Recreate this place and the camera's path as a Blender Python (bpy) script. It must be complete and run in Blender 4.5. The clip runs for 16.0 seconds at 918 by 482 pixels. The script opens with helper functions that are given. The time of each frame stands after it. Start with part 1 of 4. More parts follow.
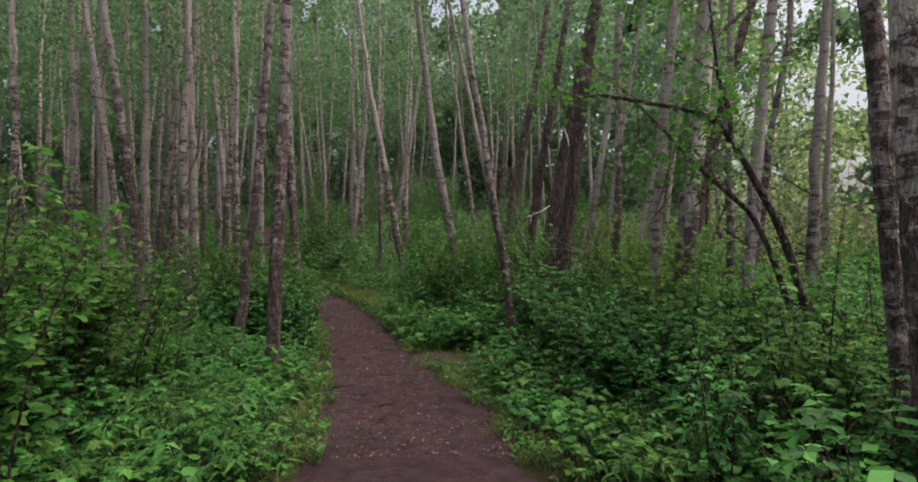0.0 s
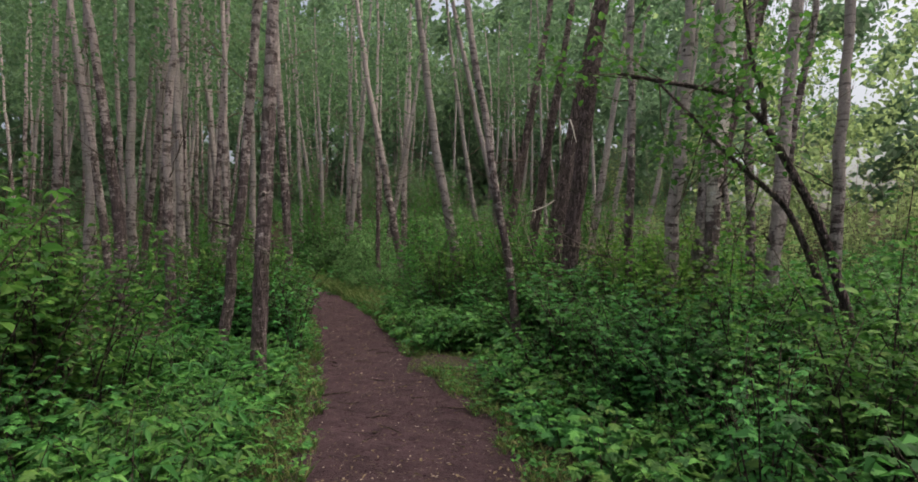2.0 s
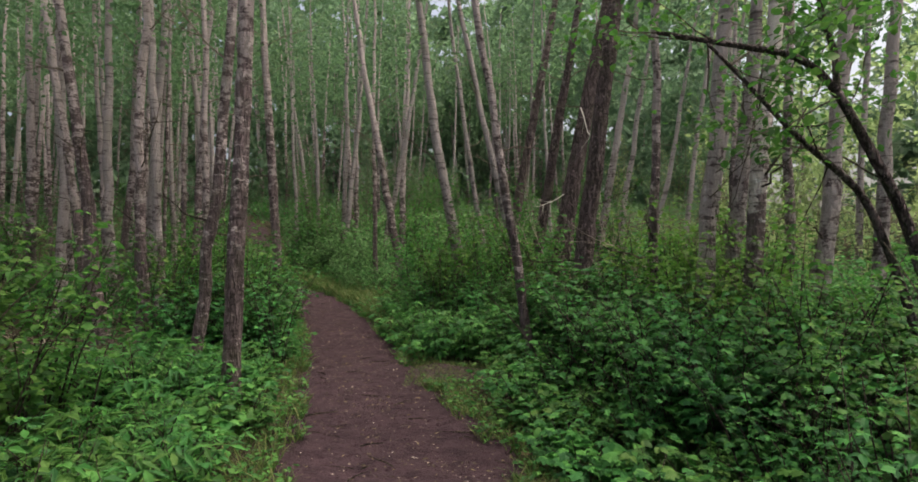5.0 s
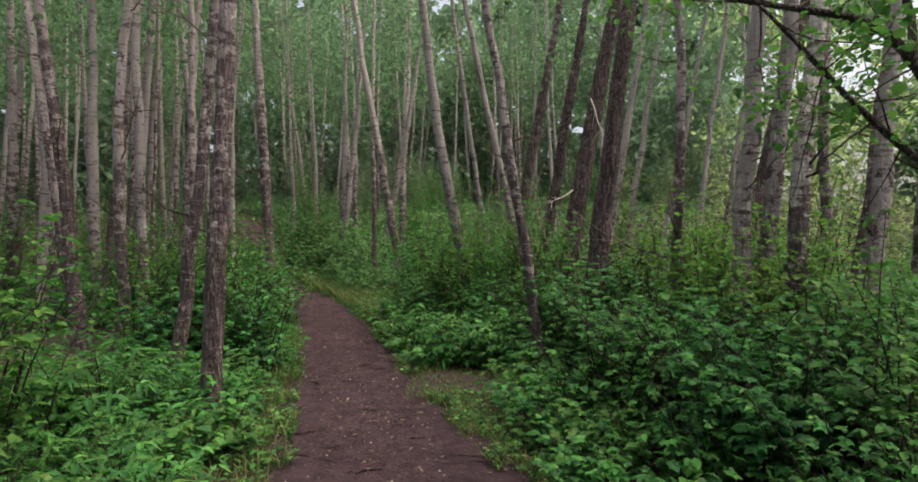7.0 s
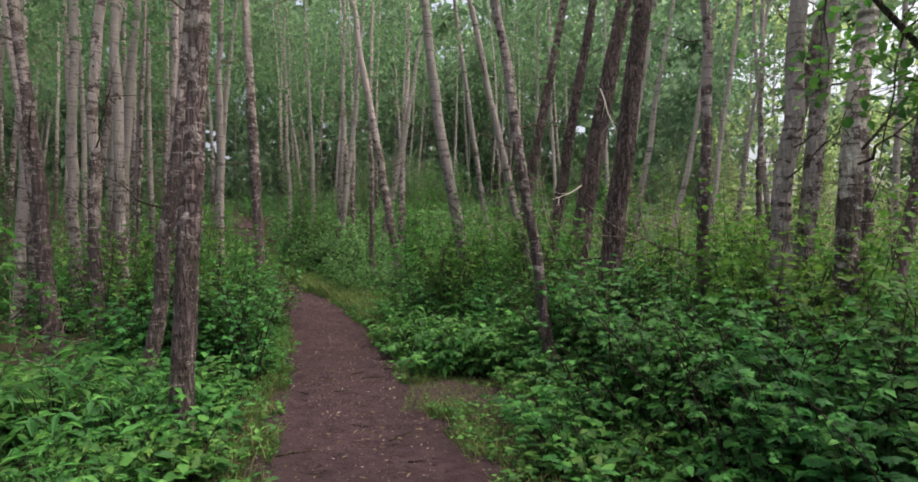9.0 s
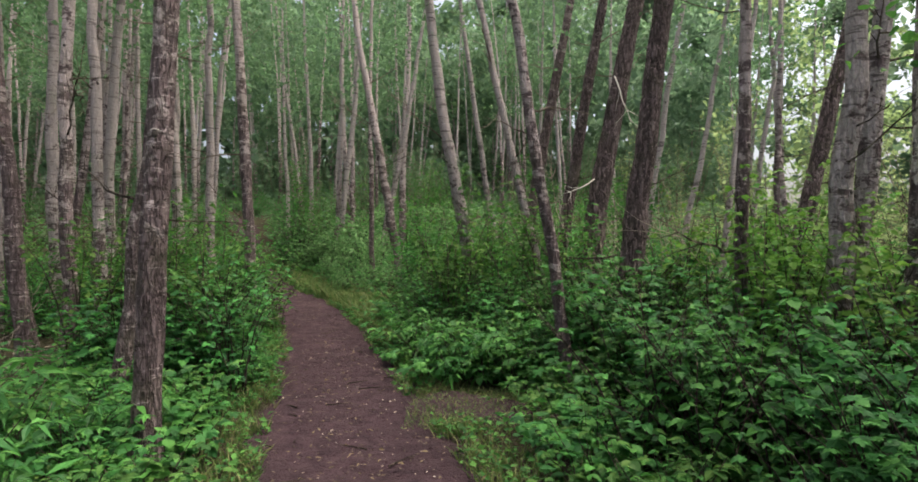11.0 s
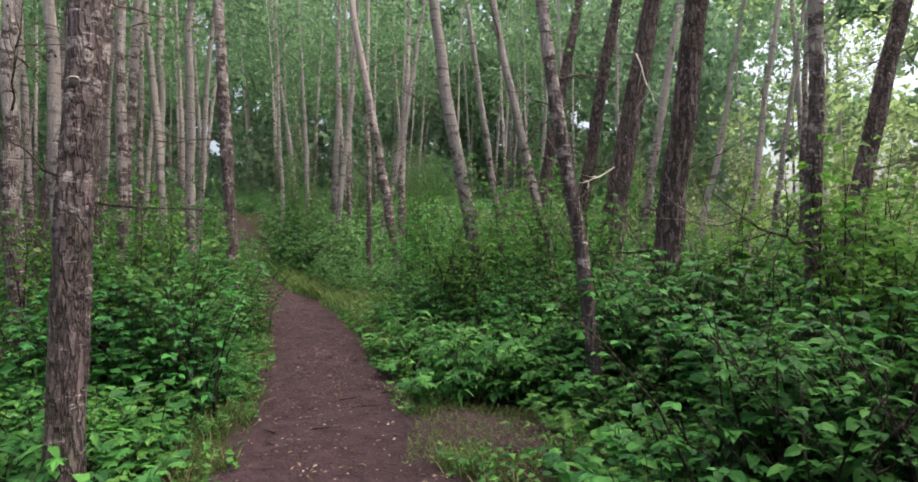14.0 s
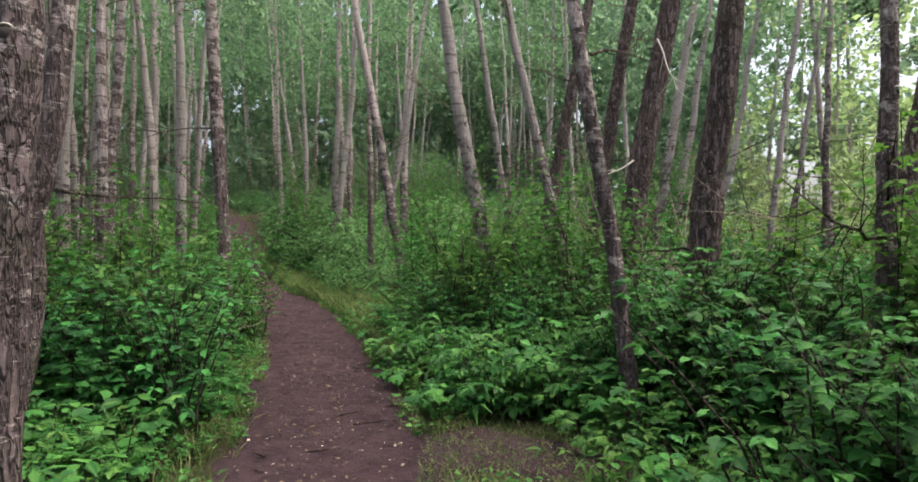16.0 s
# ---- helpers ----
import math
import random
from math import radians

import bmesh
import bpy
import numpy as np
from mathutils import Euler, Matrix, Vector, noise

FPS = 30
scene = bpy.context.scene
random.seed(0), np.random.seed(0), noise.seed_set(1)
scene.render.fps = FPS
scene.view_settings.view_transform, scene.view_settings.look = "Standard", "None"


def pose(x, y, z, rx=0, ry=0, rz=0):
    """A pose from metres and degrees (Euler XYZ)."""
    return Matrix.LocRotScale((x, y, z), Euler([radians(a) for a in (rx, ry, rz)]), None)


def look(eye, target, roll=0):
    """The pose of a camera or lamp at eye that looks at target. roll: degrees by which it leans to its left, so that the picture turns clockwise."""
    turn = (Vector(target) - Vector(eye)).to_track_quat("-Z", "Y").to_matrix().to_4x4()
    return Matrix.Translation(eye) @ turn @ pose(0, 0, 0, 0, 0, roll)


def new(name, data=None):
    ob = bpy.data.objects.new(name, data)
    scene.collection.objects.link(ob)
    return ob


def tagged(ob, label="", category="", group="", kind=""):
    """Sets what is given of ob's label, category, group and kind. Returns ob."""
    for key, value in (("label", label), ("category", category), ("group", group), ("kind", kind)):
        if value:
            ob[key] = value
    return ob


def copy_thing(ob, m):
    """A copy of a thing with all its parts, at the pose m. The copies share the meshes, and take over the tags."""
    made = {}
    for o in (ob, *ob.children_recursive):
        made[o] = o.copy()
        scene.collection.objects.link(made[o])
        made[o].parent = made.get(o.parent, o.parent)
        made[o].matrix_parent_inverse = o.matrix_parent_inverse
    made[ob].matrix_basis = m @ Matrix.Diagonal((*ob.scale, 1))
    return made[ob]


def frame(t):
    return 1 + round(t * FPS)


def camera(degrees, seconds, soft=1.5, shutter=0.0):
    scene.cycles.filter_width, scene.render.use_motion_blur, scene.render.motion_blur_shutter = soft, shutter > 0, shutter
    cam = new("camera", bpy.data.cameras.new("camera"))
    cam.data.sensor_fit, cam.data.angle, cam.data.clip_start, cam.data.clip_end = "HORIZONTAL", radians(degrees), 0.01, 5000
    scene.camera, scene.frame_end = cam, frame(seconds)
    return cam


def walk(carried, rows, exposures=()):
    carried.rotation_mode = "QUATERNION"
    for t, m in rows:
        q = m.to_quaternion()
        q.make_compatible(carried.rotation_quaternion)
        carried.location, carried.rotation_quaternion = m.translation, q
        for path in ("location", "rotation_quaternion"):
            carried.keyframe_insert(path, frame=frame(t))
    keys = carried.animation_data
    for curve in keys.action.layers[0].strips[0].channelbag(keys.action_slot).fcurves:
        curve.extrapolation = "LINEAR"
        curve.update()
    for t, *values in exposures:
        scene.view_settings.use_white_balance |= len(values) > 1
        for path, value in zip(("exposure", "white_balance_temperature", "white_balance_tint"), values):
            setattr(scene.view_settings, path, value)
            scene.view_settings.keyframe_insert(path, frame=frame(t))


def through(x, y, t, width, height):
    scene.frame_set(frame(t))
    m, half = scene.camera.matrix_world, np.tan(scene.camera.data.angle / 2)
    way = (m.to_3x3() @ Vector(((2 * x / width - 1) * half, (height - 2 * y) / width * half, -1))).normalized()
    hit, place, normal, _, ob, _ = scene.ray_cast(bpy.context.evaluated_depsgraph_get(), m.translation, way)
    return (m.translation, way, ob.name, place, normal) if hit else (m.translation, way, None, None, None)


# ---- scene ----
cam = camera(77.6, 16.0, soft=1.7)
METRES, EYE, TILT, LEAN, TURN = 4.8, 1.5, 1.0, 0.0, 0.0
ROWS = [
    (0.0, 0.0, 0.0, 0.0, 0.0, 0.0, -0.0),
    (0.5, -0.0018, 0.0261, -0.0018, -0.05, -0.06, -0.0),
    (1.0, -0.0034, 0.0559, -0.0033, -0.02, -0.07, -0.0),
    (1.5, -0.0052, 0.0861, -0.0035, -0.0, -0.21, -0.08),
    (2.0, -0.0058, 0.1161, -0.0038, -0.08, -0.32, -0.15),
    (2.5, -0.0067, 0.1461, -0.0037, -0.04, -0.22, -0.12),
    (3.0, -0.0076, 0.1765, -0.0054, -0.08, -0.34, -0.13),
    (3.5, -0.0084, 0.2076, -0.0072, -0.05, -0.36, -0.15),
    (4.0, -0.0098, 0.2372, -0.0095, -0.12, -0.34, -0.14),
    (6.5, -0.0279, 0.3944, -0.0177, -0.13, -0.54, -0.11),
    (7.0, -0.0302, 0.4248, -0.0196, -0.14, -0.44, -0.14),
    (7.5, -0.0318, 0.4552, -0.0228, -0.15, -0.37, -0.24),
    (8.0, -0.0331, 0.4865, -0.0259, -0.19, -0.35, -0.29),
    (8.5, -0.0357, 0.5183, -0.0279, -0.19, -0.19, -0.27),
    (9.0, -0.0392, 0.5497, -0.0302, -0.22, -0.37, -0.28),
    (11.5, -0.0562, 0.7143, -0.0446, -0.15, -0.34, -0.24),
    (12.0, -0.0584, 0.7455, -0.048, -0.23, -0.37, -0.21),
    (12.5, -0.0614, 0.7775, -0.0516, -0.19, -0.32, -0.18),
    (13.0, -0.0647, 0.8092, -0.0547, -0.2, -0.28, -0.27),
    (13.5, -0.0684, 0.8412, -0.0565, -0.21, -0.36, -0.21),
    (14.0, -0.0734, 0.8719, -0.0583, -0.24, -0.36, -0.13),
    (14.5, -0.0805, 0.9029, -0.061, -0.21, -0.27, -0.16),
    (15.0, -0.0864, 0.9339, -0.0626, -0.15, -0.27, -0.15),
    (15.5, -0.092, 0.9625, -0.0646, -0.25, -0.38, -0.17),
    (16.0, -0.098, 0.9912, -0.0671, -0.22, -0.3, -0.23),
]
walk(cam, [(t, pose(0, 0, EYE, TILT, LEAN, TURN) @ pose(METRES * x, METRES * y, METRES * z, 90 + pitch, roll, yaw)) for t, x, y, z, yaw, pitch, roll in ROWS],
     exposures=[(0.0, 1.05, 7250, 5), (9.0, 1.5, 7150, 5), (16.0, 1.77, 6900, 4)])

# world and sun: soft overcast evening light, brighter over the clearing ahead on one side
world = bpy.data.worlds.new("world")
scene.world = world
world.use_nodes = True
wn = world.node_tree.nodes
sky = wn.new("ShaderNodeTexSky")
sky.sky_type = "NISHITA"
sky.sun_disc = False
SUN_EL, SUN_AZ = 72.0, 85.0  # degrees; azimuth clockwise from +y
sky.sun_elevation, sky.sun_rotation = radians(SUN_EL), radians(SUN_AZ)
sky.air_density, sky.dust_density, sky.ozone_density = 0.6, 9.0, 0.5
wn["Background"].inputs["Strength"].default_value = 0.15
world.node_tree.links.new(sky.outputs[0], wn["Background"].inputs["Color"])
sun = new("sun", bpy.data.lights.new("sun", "SUN"))
sun.data.energy, sun.data.angle, sun.data.color = 0.6, radians(110), (1.0, 0.97, 0.92)
sd = Vector((math.sin(radians(SUN_AZ)) * math.cos(radians(SUN_EL)), math.cos(radians(SUN_AZ)) * math.cos(radians(SUN_EL)), math.sin(radians(SUN_EL))))
sun.matrix_world = look(sd * 40, (0, 0, 0))

rng = np.random.default_rng(7)


# ---- materials ----
class Nodes:
    """Small helper round one material's node tree."""

    def __init__(self, name):
        self.mat = bpy.data.materials.new(name)
        self.mat.use_nodes = True
        self.tree = self.mat.node_tree
        self.bsdf = self.tree.nodes["Principled BSDF"]
        self.out = self.tree.nodes["Material Output"]

    def add(self, kind, **values):
        n = self.tree.nodes.new(kind)
        for k, v in values.items():
            n.inputs[k].default_value = v
        return n

    def link(self, a, b):
        self.tree.links.new(a, b)

    def coords(self, scale):
        c = self.add("ShaderNodeTexCoord")
        m = self.add("ShaderNodeMapping")
        m.inputs["Scale"].default_value = scale
        self.link(c.outputs["Object"], m.inputs["Vector"])
        return m.outputs[0]

    def noise(self, scale, stretch=(1, 1, 1), detail=4.0, rough=0.55):
        n = self.add("ShaderNodeTexNoise", Scale=scale, Detail=detail, Roughness=rough)
        self.link(self.coords(stretch), n.inputs["Vector"])
        return n.outputs[0]

    def ramp(self, fac, stops):
        r = self.add("ShaderNodeValToRGB")
        e = r.color_ramp.elements
        while len(e) < len(stops):
            e.new(0.5)
        for el, (p, c) in zip(e, stops):
            el.position = p
            el.color = (*c, 1) if len(c) == 3 else c
        self.link(fac, r.inputs[0])
        return r.outputs[0]

    def math(self, op, a, b=0.0, clamp=False):
        m = self.tree.nodes.new("ShaderNodeMath")
        m.operation, m.use_clamp = op, clamp
        for i, v in enumerate((a, b)):
            if isinstance(v, (int, float)):
                m.inputs[i].default_value = v
            else:
                self.link(v, m.inputs[i])
        return m.outputs[0]

    def mix(self, fac, a, b, blend="MIX"):
        m = self.tree.nodes.new("ShaderNodeMix")
        m.data_type, m.blend_type = "RGBA", blend
        for i, v in ((0, fac), (6, a), (7, b)):
            if isinstance(v, (int, float)):
                m.inputs[i].default_value = v
            elif isinstance(v, tuple):
                m.inputs[i].default_value = (*v, 1)
            else:
                self.link(v, m.inputs[i])
        return m.outputs[2]

    def bump(self, height, strength, distance):
        b = self.add("ShaderNodeBump", Strength=strength, Distance=distance)
        self.link(height, b.inputs["Height"])
        self.link(b.outputs[0], self.bsdf.inputs["Normal"])


def leaf_material(name, dark, mid, light, through=0.4, rough=0.5, lit=(0.07, 0.20, 0.045)):
    """Leaf: each leaf its own green, light passes through the blade."""
    k = Nodes(name)
    isl = k.add("ShaderNodeNewGeometry").outputs["Random Per Island"]
    col = k.ramp(isl, [(0.0, dark), (0.45, mid), (0.85, light), (1.0, tuple(min(1, c * 1.35 + 0.01) for c in light))])
    info = k.add("ShaderNodeObjectInfo").outputs["Random"]
    hsv = k.add("ShaderNodeHueSaturation")
    k.link(k.math("ADD", k.math("MULTIPLY", info, 0.05), 0.475), hsv.inputs["Hue"])
    k.link(k.math("ADD", k.math("MULTIPLY", info, 0.45), 0.78), hsv.inputs["Value"])
    k.link(col, hsv.inputs["Color"])
    patch = k.noise(9.0, detail=2.0)
    col2 = k.mix(k.math("MULTIPLY", patch, 0.35), hsv.outputs[0], tuple(c * 0.45 for c in mid))
    k.link(col2, k.bsdf.inputs["Base Color"])
    k.bsdf.inputs["Roughness"].default_value = rough
    k.bsdf.inputs["Specular IOR Level"].default_value = 0.18
    tr = k.add("ShaderNodeBsdfTranslucent")
    warm = k.mix(0.5, col2, lit, "MIX")
    k.link(warm, tr.inputs["Color"])
    mx = k.add("ShaderNodeMixShader", Fac=through)
    k.link(k.bsdf.outputs[0], mx.inputs[1])
    k.link(tr.outputs[0], mx.inputs[2])
    k.link(mx.outputs[0], k.out.inputs["Surface"])
    return k.mat


def bark_material(name, pale, brown, low, high, marks=1.0):
    """Poplar bark: furrowed and dark near the foot; above, brown mottled with pale flakes, dark rings and scars."""
    k = Nodes(name)
    sep = k.add("ShaderNodeSeparateXYZ")
    c = k.add("ShaderNodeTexCoord")
    k.link(c.outputs["Object"], sep.inputs[0])
    info = k.add("ShaderNodeObjectInfo").outputs["Random"]
    shift = k.math("MULTIPLY", info, 37.0)

    def tex(scale, stretch, detail, rough):
        n = k.add("ShaderNodeTexNoise", Scale=scale, Detail=detail, Roughness=rough)
        n.noise_dimensions = "4D"
        k.link(k.coords(stretch), n.inputs["Vector"])
        k.link(shift, n.inputs["W"])
        return n.outputs[0]

    def cut(fac, a, b):
        return k.ramp(fac, [(a, (0, 0, 0)), (b, (1, 1, 1))])

    z = k.math("ADD", sep.outputs["Z"], k.math("MULTIPLY", k.math("SUBTRACT", info, 0.5), 1.8))
    up = k.math("DIVIDE", k.math("SUBTRACT", z, low), max(0.1, high - low), True)
    furrow = tex(10.0, (2.4, 2.4, 0.35), 6.0, 0.62)
    fine = tex(55.0, (1.2, 1.2, 0.8), 5.0, 0.7)
    mott = tex(5.5, (1.0, 1.0, 1.5), 6.0, 0.72)
    band = tex(5.0, (0.7, 0.7, 5.0), 6.0, 0.62)
    ring = tex(3.4, (0.12, 0.12, 1.5), 3.0, 0.6)
    line = k.math("ABSOLUTE", k.math("SUBTRACT", tex(7.5 if marks else 6.5, (2.6, 2.6, 0.42), 3.0, 0.55), 0.5))
    line2 = k.math("ABSOLUTE", k.math("SUBTRACT", tex(12.0, (2.0, 2.0, 0.6), 3.0, 0.55), 0.5))
    crack = k.math("MULTIPLY", cut(line, 0.004, 0.055), cut(line2, 0.0, 0.04))
    brown_col = k.mix(cut(furrow, 0.34, 0.62), tuple(v * 0.35 for v in brown), brown)
    brown_col = k.mix(k.math("MULTIPLY", k.math("SUBTRACT", 1.0, crack), 0.5 if marks else 0.85), brown_col, tuple(v * 0.16 for v in brown))
    brown_col = k.mix(k.math("MULTIPLY", cut(tex(30.0, (1.2, 1.2, 0.7), 5.0, 0.75), 0.57, 0.63), 0.4 if marks else 0.7), brown_col, tuple(min(0.6, v * 2.6) for v in brown))
    brown_col = k.mix(k.math("MULTIPLY", cut(fine, 0.45, 0.7), 0.25), brown_col, tuple(v * 1.9 for v in brown))
    pale_col = k.mix(cut(fine, 0.3, 0.65), tuple(v * 0.7 for v in pale), tuple(min(0.7, v * 1.15) for v in pale))
    keep = cut(k.math("ADD", mott, k.math("MULTIPLY", k.math("SUBTRACT", up, 0.5), 0.30)), 0.485, 0.535)
    col = k.mix(keep, brown_col, pale_col)
    if marks:
        col = k.mix(k.math("MULTIPLY", cut(band, 0.575, 0.62), 0.9 * marks), col, tuple(v * 0.3 for v in brown))
        col = k.mix(k.math("MULTIPLY", cut(ring, 0.60, 0.66), 0.8 * marks), col, tuple(v * 0.4 for v in brown))
        white = cut(tex(8.0, (0.7, 0.7, 3.2), 6.0, 0.72), 0.585, 0.64)
        col = k.mix(k.math("MULTIPLY", white, 0.3 + 0.55 * marks), col, tuple(min(0.7, v * 1.5) for v in pale))
    else:
        col = k.mix(k.math("MULTIPLY", cut(tex(9.0, (1, 1, 0.5), 6.0, 0.7), 0.58, 0.66), 0.6), col, pale)
    col = k.mix(k.math("MULTIPLY", cut(tex(2.6, (1, 1, 1), 5.0, 0.6), 0.52, 0.7), 0.3), col, (0.09, 0.105, 0.05))
    k.link(col, k.bsdf.inputs["Base Color"])
    k.bsdf.inputs["Roughness"].default_value = 0.92
    k.bsdf.inputs["Specular IOR Level"].default_value = 0.15
    h = k.math("ADD", k.math("MULTIPLY", k.math("ADD", furrow, crack), k.math("SUBTRACT", 1.15, up)), k.math("MULTIPLY", k.math("ADD", band, k.math("ADD", fine, keep)), 0.22))
    k.bump(h, 1.0, 0.045)
    return k.mat


def soil_material(name, a, b, c, chips):
    """Trodden or littered soil, in two scales."""
    k = Nodes(name)
    big, mid, fine = k.noise(0.7, detail=4.0), k.noise(6.0, detail=6.0, rough=0.65), k.noise(70.0, detail=5.0, rough=0.7)
    col = k.mix(k.ramp(big, [(0.35, (0, 0, 0)), (0.68, (1, 1, 1))]), a, b)
    col = k.mix(k.ramp(mid, [(0.4, (0, 0, 0)), (0.7, (1, 1, 1))]), col, c)
    col = k.mix(k.math("MULTIPLY", k.ramp(fine, [(0.62, (0, 0, 0)), (0.7, (1, 1, 1))]), 0.6), col, chips)
    col = k.mix(k.math("MULTIPLY", k.ramp(fine, [(0.3, (1, 1, 1)), (0.4, (0, 0, 0))]), 0.55), col, tuple(v * 0.3 for v in a))
    k.link(col, k.bsdf.inputs["Base Color"])
    k.bsdf.inputs["Roughness"].default_value = 0.95
    k.bsdf.inputs["Specular IOR Level"].default_value = 0.15
    k.bump(k.math("ADD", k.math("MULTIPLY", mid, 1.2), k.math("ADD", k.math("MULTIPLY", fine, 0.5), k.math("MULTIPLY", k.noise(24.0, detail=5.0, rough=0.65), 0.8))), 1.0, 0.06)
    return k.mat


def island_material(name, stops, rough=0.85):
    k = Nodes(name)
    isl = k.add("ShaderNodeNewGeometry").outputs["Random Per Island"]
    col = k.mix(k.math("MULTIPLY", k.noise(40.0), 0.5), k.ramp(isl, stops), tuple(v * 0.4 for v in stops[0][1]))
    k.link(col, k.bsdf.inputs["Base Color"])
    k.bsdf.inputs["Roughness"].default_value = rough
    return k.mat


LEAF_SHRUB = leaf_material("shrub_leaf", (0.014, 0.056, 0.018), (0.038, 0.138, 0.036), (0.074, 0.215, 0.050), 0.4, 0.55)
LEAF_HERB = leaf_material("herb_leaf", (0.018, 0.074, 0.020), (0.047, 0.156, 0.038), (0.093, 0.228, 0.050), 0.42, 0.52)
LEAF_SAPLING = leaf_material("sapling_leaf", (0.018, 0.066, 0.017), (0.047, 0.145, 0.032), (0.096, 0.212, 0.043), 0.46)
# crown green greyed and paled to paint in haze; far undergrowth shares it
LEAF_CROWN_HAZE = leaf_material("crown_haze_leaf", (0.038, 0.085, 0.040), (0.076, 0.154, 0.074), (0.128, 0.22, 0.108), 0.55, 0.55, (0.12, 0.23, 0.11))
# distance haze is put into this leaf colour; the air itself is clear
LEAF_HAZE_TINT = leaf_material("haze_tinted_leaf", (0.075, 0.145, 0.092), (0.128, 0.222, 0.145), (0.20, 0.30, 0.20), 0.58, 0.6, (0.18, 0.30, 0.18))
# the clearing's sunlight is painted in: base and translucent colours raised
LEAF_SUN_TINT = leaf_material("sun_tinted_leaf", (0.13, 0.20, 0.08), (0.20, 0.29, 0.125), (0.27, 0.37, 0.17), 0.62, 0.5, (0.30, 0.40, 0.19))
# sapling green shifted to yellow, standing in for sunlight on the leaves
LEAF_YELLOW = leaf_material("sun_yellow_leaf", (0.035, 0.10, 0.020), (0.078, 0.19, 0.036), (0.13, 0.27, 0.050), 0.5, 0.5, (0.10, 0.22, 0.045))
LEAF_GRASS = leaf_material("grass_blade", (0.04, 0.085, 0.024), (0.088, 0.145, 0.045), (0.20, 0.20, 0.09), 0.4, 0.5)
# light green, raised further to make up for shade at the bend
LEAF_BEND = leaf_material("brightened_shrub_leaf", (0.022, 0.07, 0.027), (0.078, 0.205, 0.072), (0.15, 0.31, 0.115), 0.5, 0.5, (0.15, 0.28, 0.11))
BARK_ASPEN = bark_material("aspen_bark", (0.40, 0.342, 0.352), (0.18, 0.138, 0.148), -0.2, 6.2, 0.75)
BARK_PALE = bark_material("pale_bark", (0.315, 0.278, 0.284), (0.145, 0.113, 0.120), -2.2, 4.0, 0.8)
BARK_FLAKING = bark_material("flaking_bark", (0.56, 0.51, 0.49), (0.20, 0.156, 0.158), 0.2, 3.2, 0.9)
BARK_DARK = bark_material("furrowed_bark", (0.27, 0.222, 0.225), (0.160, 0.122, 0.128), 2.0, 12.0, 0)
BARK_TWIG = bark_material("twig_bark", (0.15, 0.12, 0.105), (0.07, 0.055, 0.048), 0.0, 5.0, 0)
BARK_DEAD = bark_material("dead_wood", (0.30, 0.25, 0.225), (0.13, 0.10, 0.088), -1.0, 1.0, 0)
SOIL_PATH = soil_material("trodden_soil", (0.049, 0.029, 0.038), (0.071, 0.0425, 0.0545), (0.028, 0.0163, 0.0227), (0.15, 0.115, 0.12))
SOIL_WOOD = soil_material("leaf_litter_soil", (0.040, 0.032, 0.022), (0.060, 0.048, 0.030), (0.028, 0.034, 0.014), (0.14, 0.11, 0.07))
CHIP = island_material("litter_chip", [(0.0, (0.09, 0.06, 0.05)), (0.5, (0.20, 0.15, 0.12)), (0.85, (0.36, 0.30, 0.27)), (1.0, (0.52, 0.47, 0.43))])
DRY = island_material("dry_leaf", [(0.0, (0.05, 0.034, 0.022)), (0.6, (0.11, 0.075, 0.045)), (1.0, (0.20, 0.15, 0.09))])
KNOT = island_material("knot_scar", [(0.0, (0.016, 0.012, 0.011)), (1.0, (0.022, 0.017, 0.015))])
BROW = island_material("white_bark_fold", [(0.0, (0.5, 0.46, 0.43)), (1.0, (0.62, 0.58, 0.55))])


# ---- shape of the ground and the trail ----
GROUND_Y = (-900.0, -30.0, 0.0, 5.0, 8.0, 12.0, 16.0, 20.0, 24.0, 26.0, 30.0, 33.0, 60.0, 120.0, 900.0)
GROUND_Z = (1.0, 1.0, 0.0, -0.16, -0.15, -0.10, 0.02, 0.25, 0.65, 1.0, 2.2, 2.9, 5.5, 6.5, 6.5)
FINE_Y = np.linspace(-60, 160, 2201)
FINE_Z = np.convolve(np.pad(np.interp(FINE_Y, GROUND_Y, GROUND_Z), 20, mode="edge"), np.hanning(41) / np.hanning(41).sum(), "valid")


def ground_z(x, y):
    """Height of the forest floor: falls a little, runs level, then climbs beyond the bend; a low bank inside the bend."""
    y = np.asarray(y, float)
    x = np.asarray(x, float)
    side = x - trail_x(y)
    z = np.interp(y, FINE_Y, FINE_Z)
    z = z + 0.28 * np.clip((side - 1.1) / 1.6, 0, 1) * np.clip((y - 12) / 4, 0, 1) * np.clip((26 - y) / 5, 0, 1)
    z = z + 0.05 * np.sin(x * 0.9 + 1.3) * np.sin(y * 0.6) * np.clip(np.abs(side) - 1.0, 0, 1)
    return z


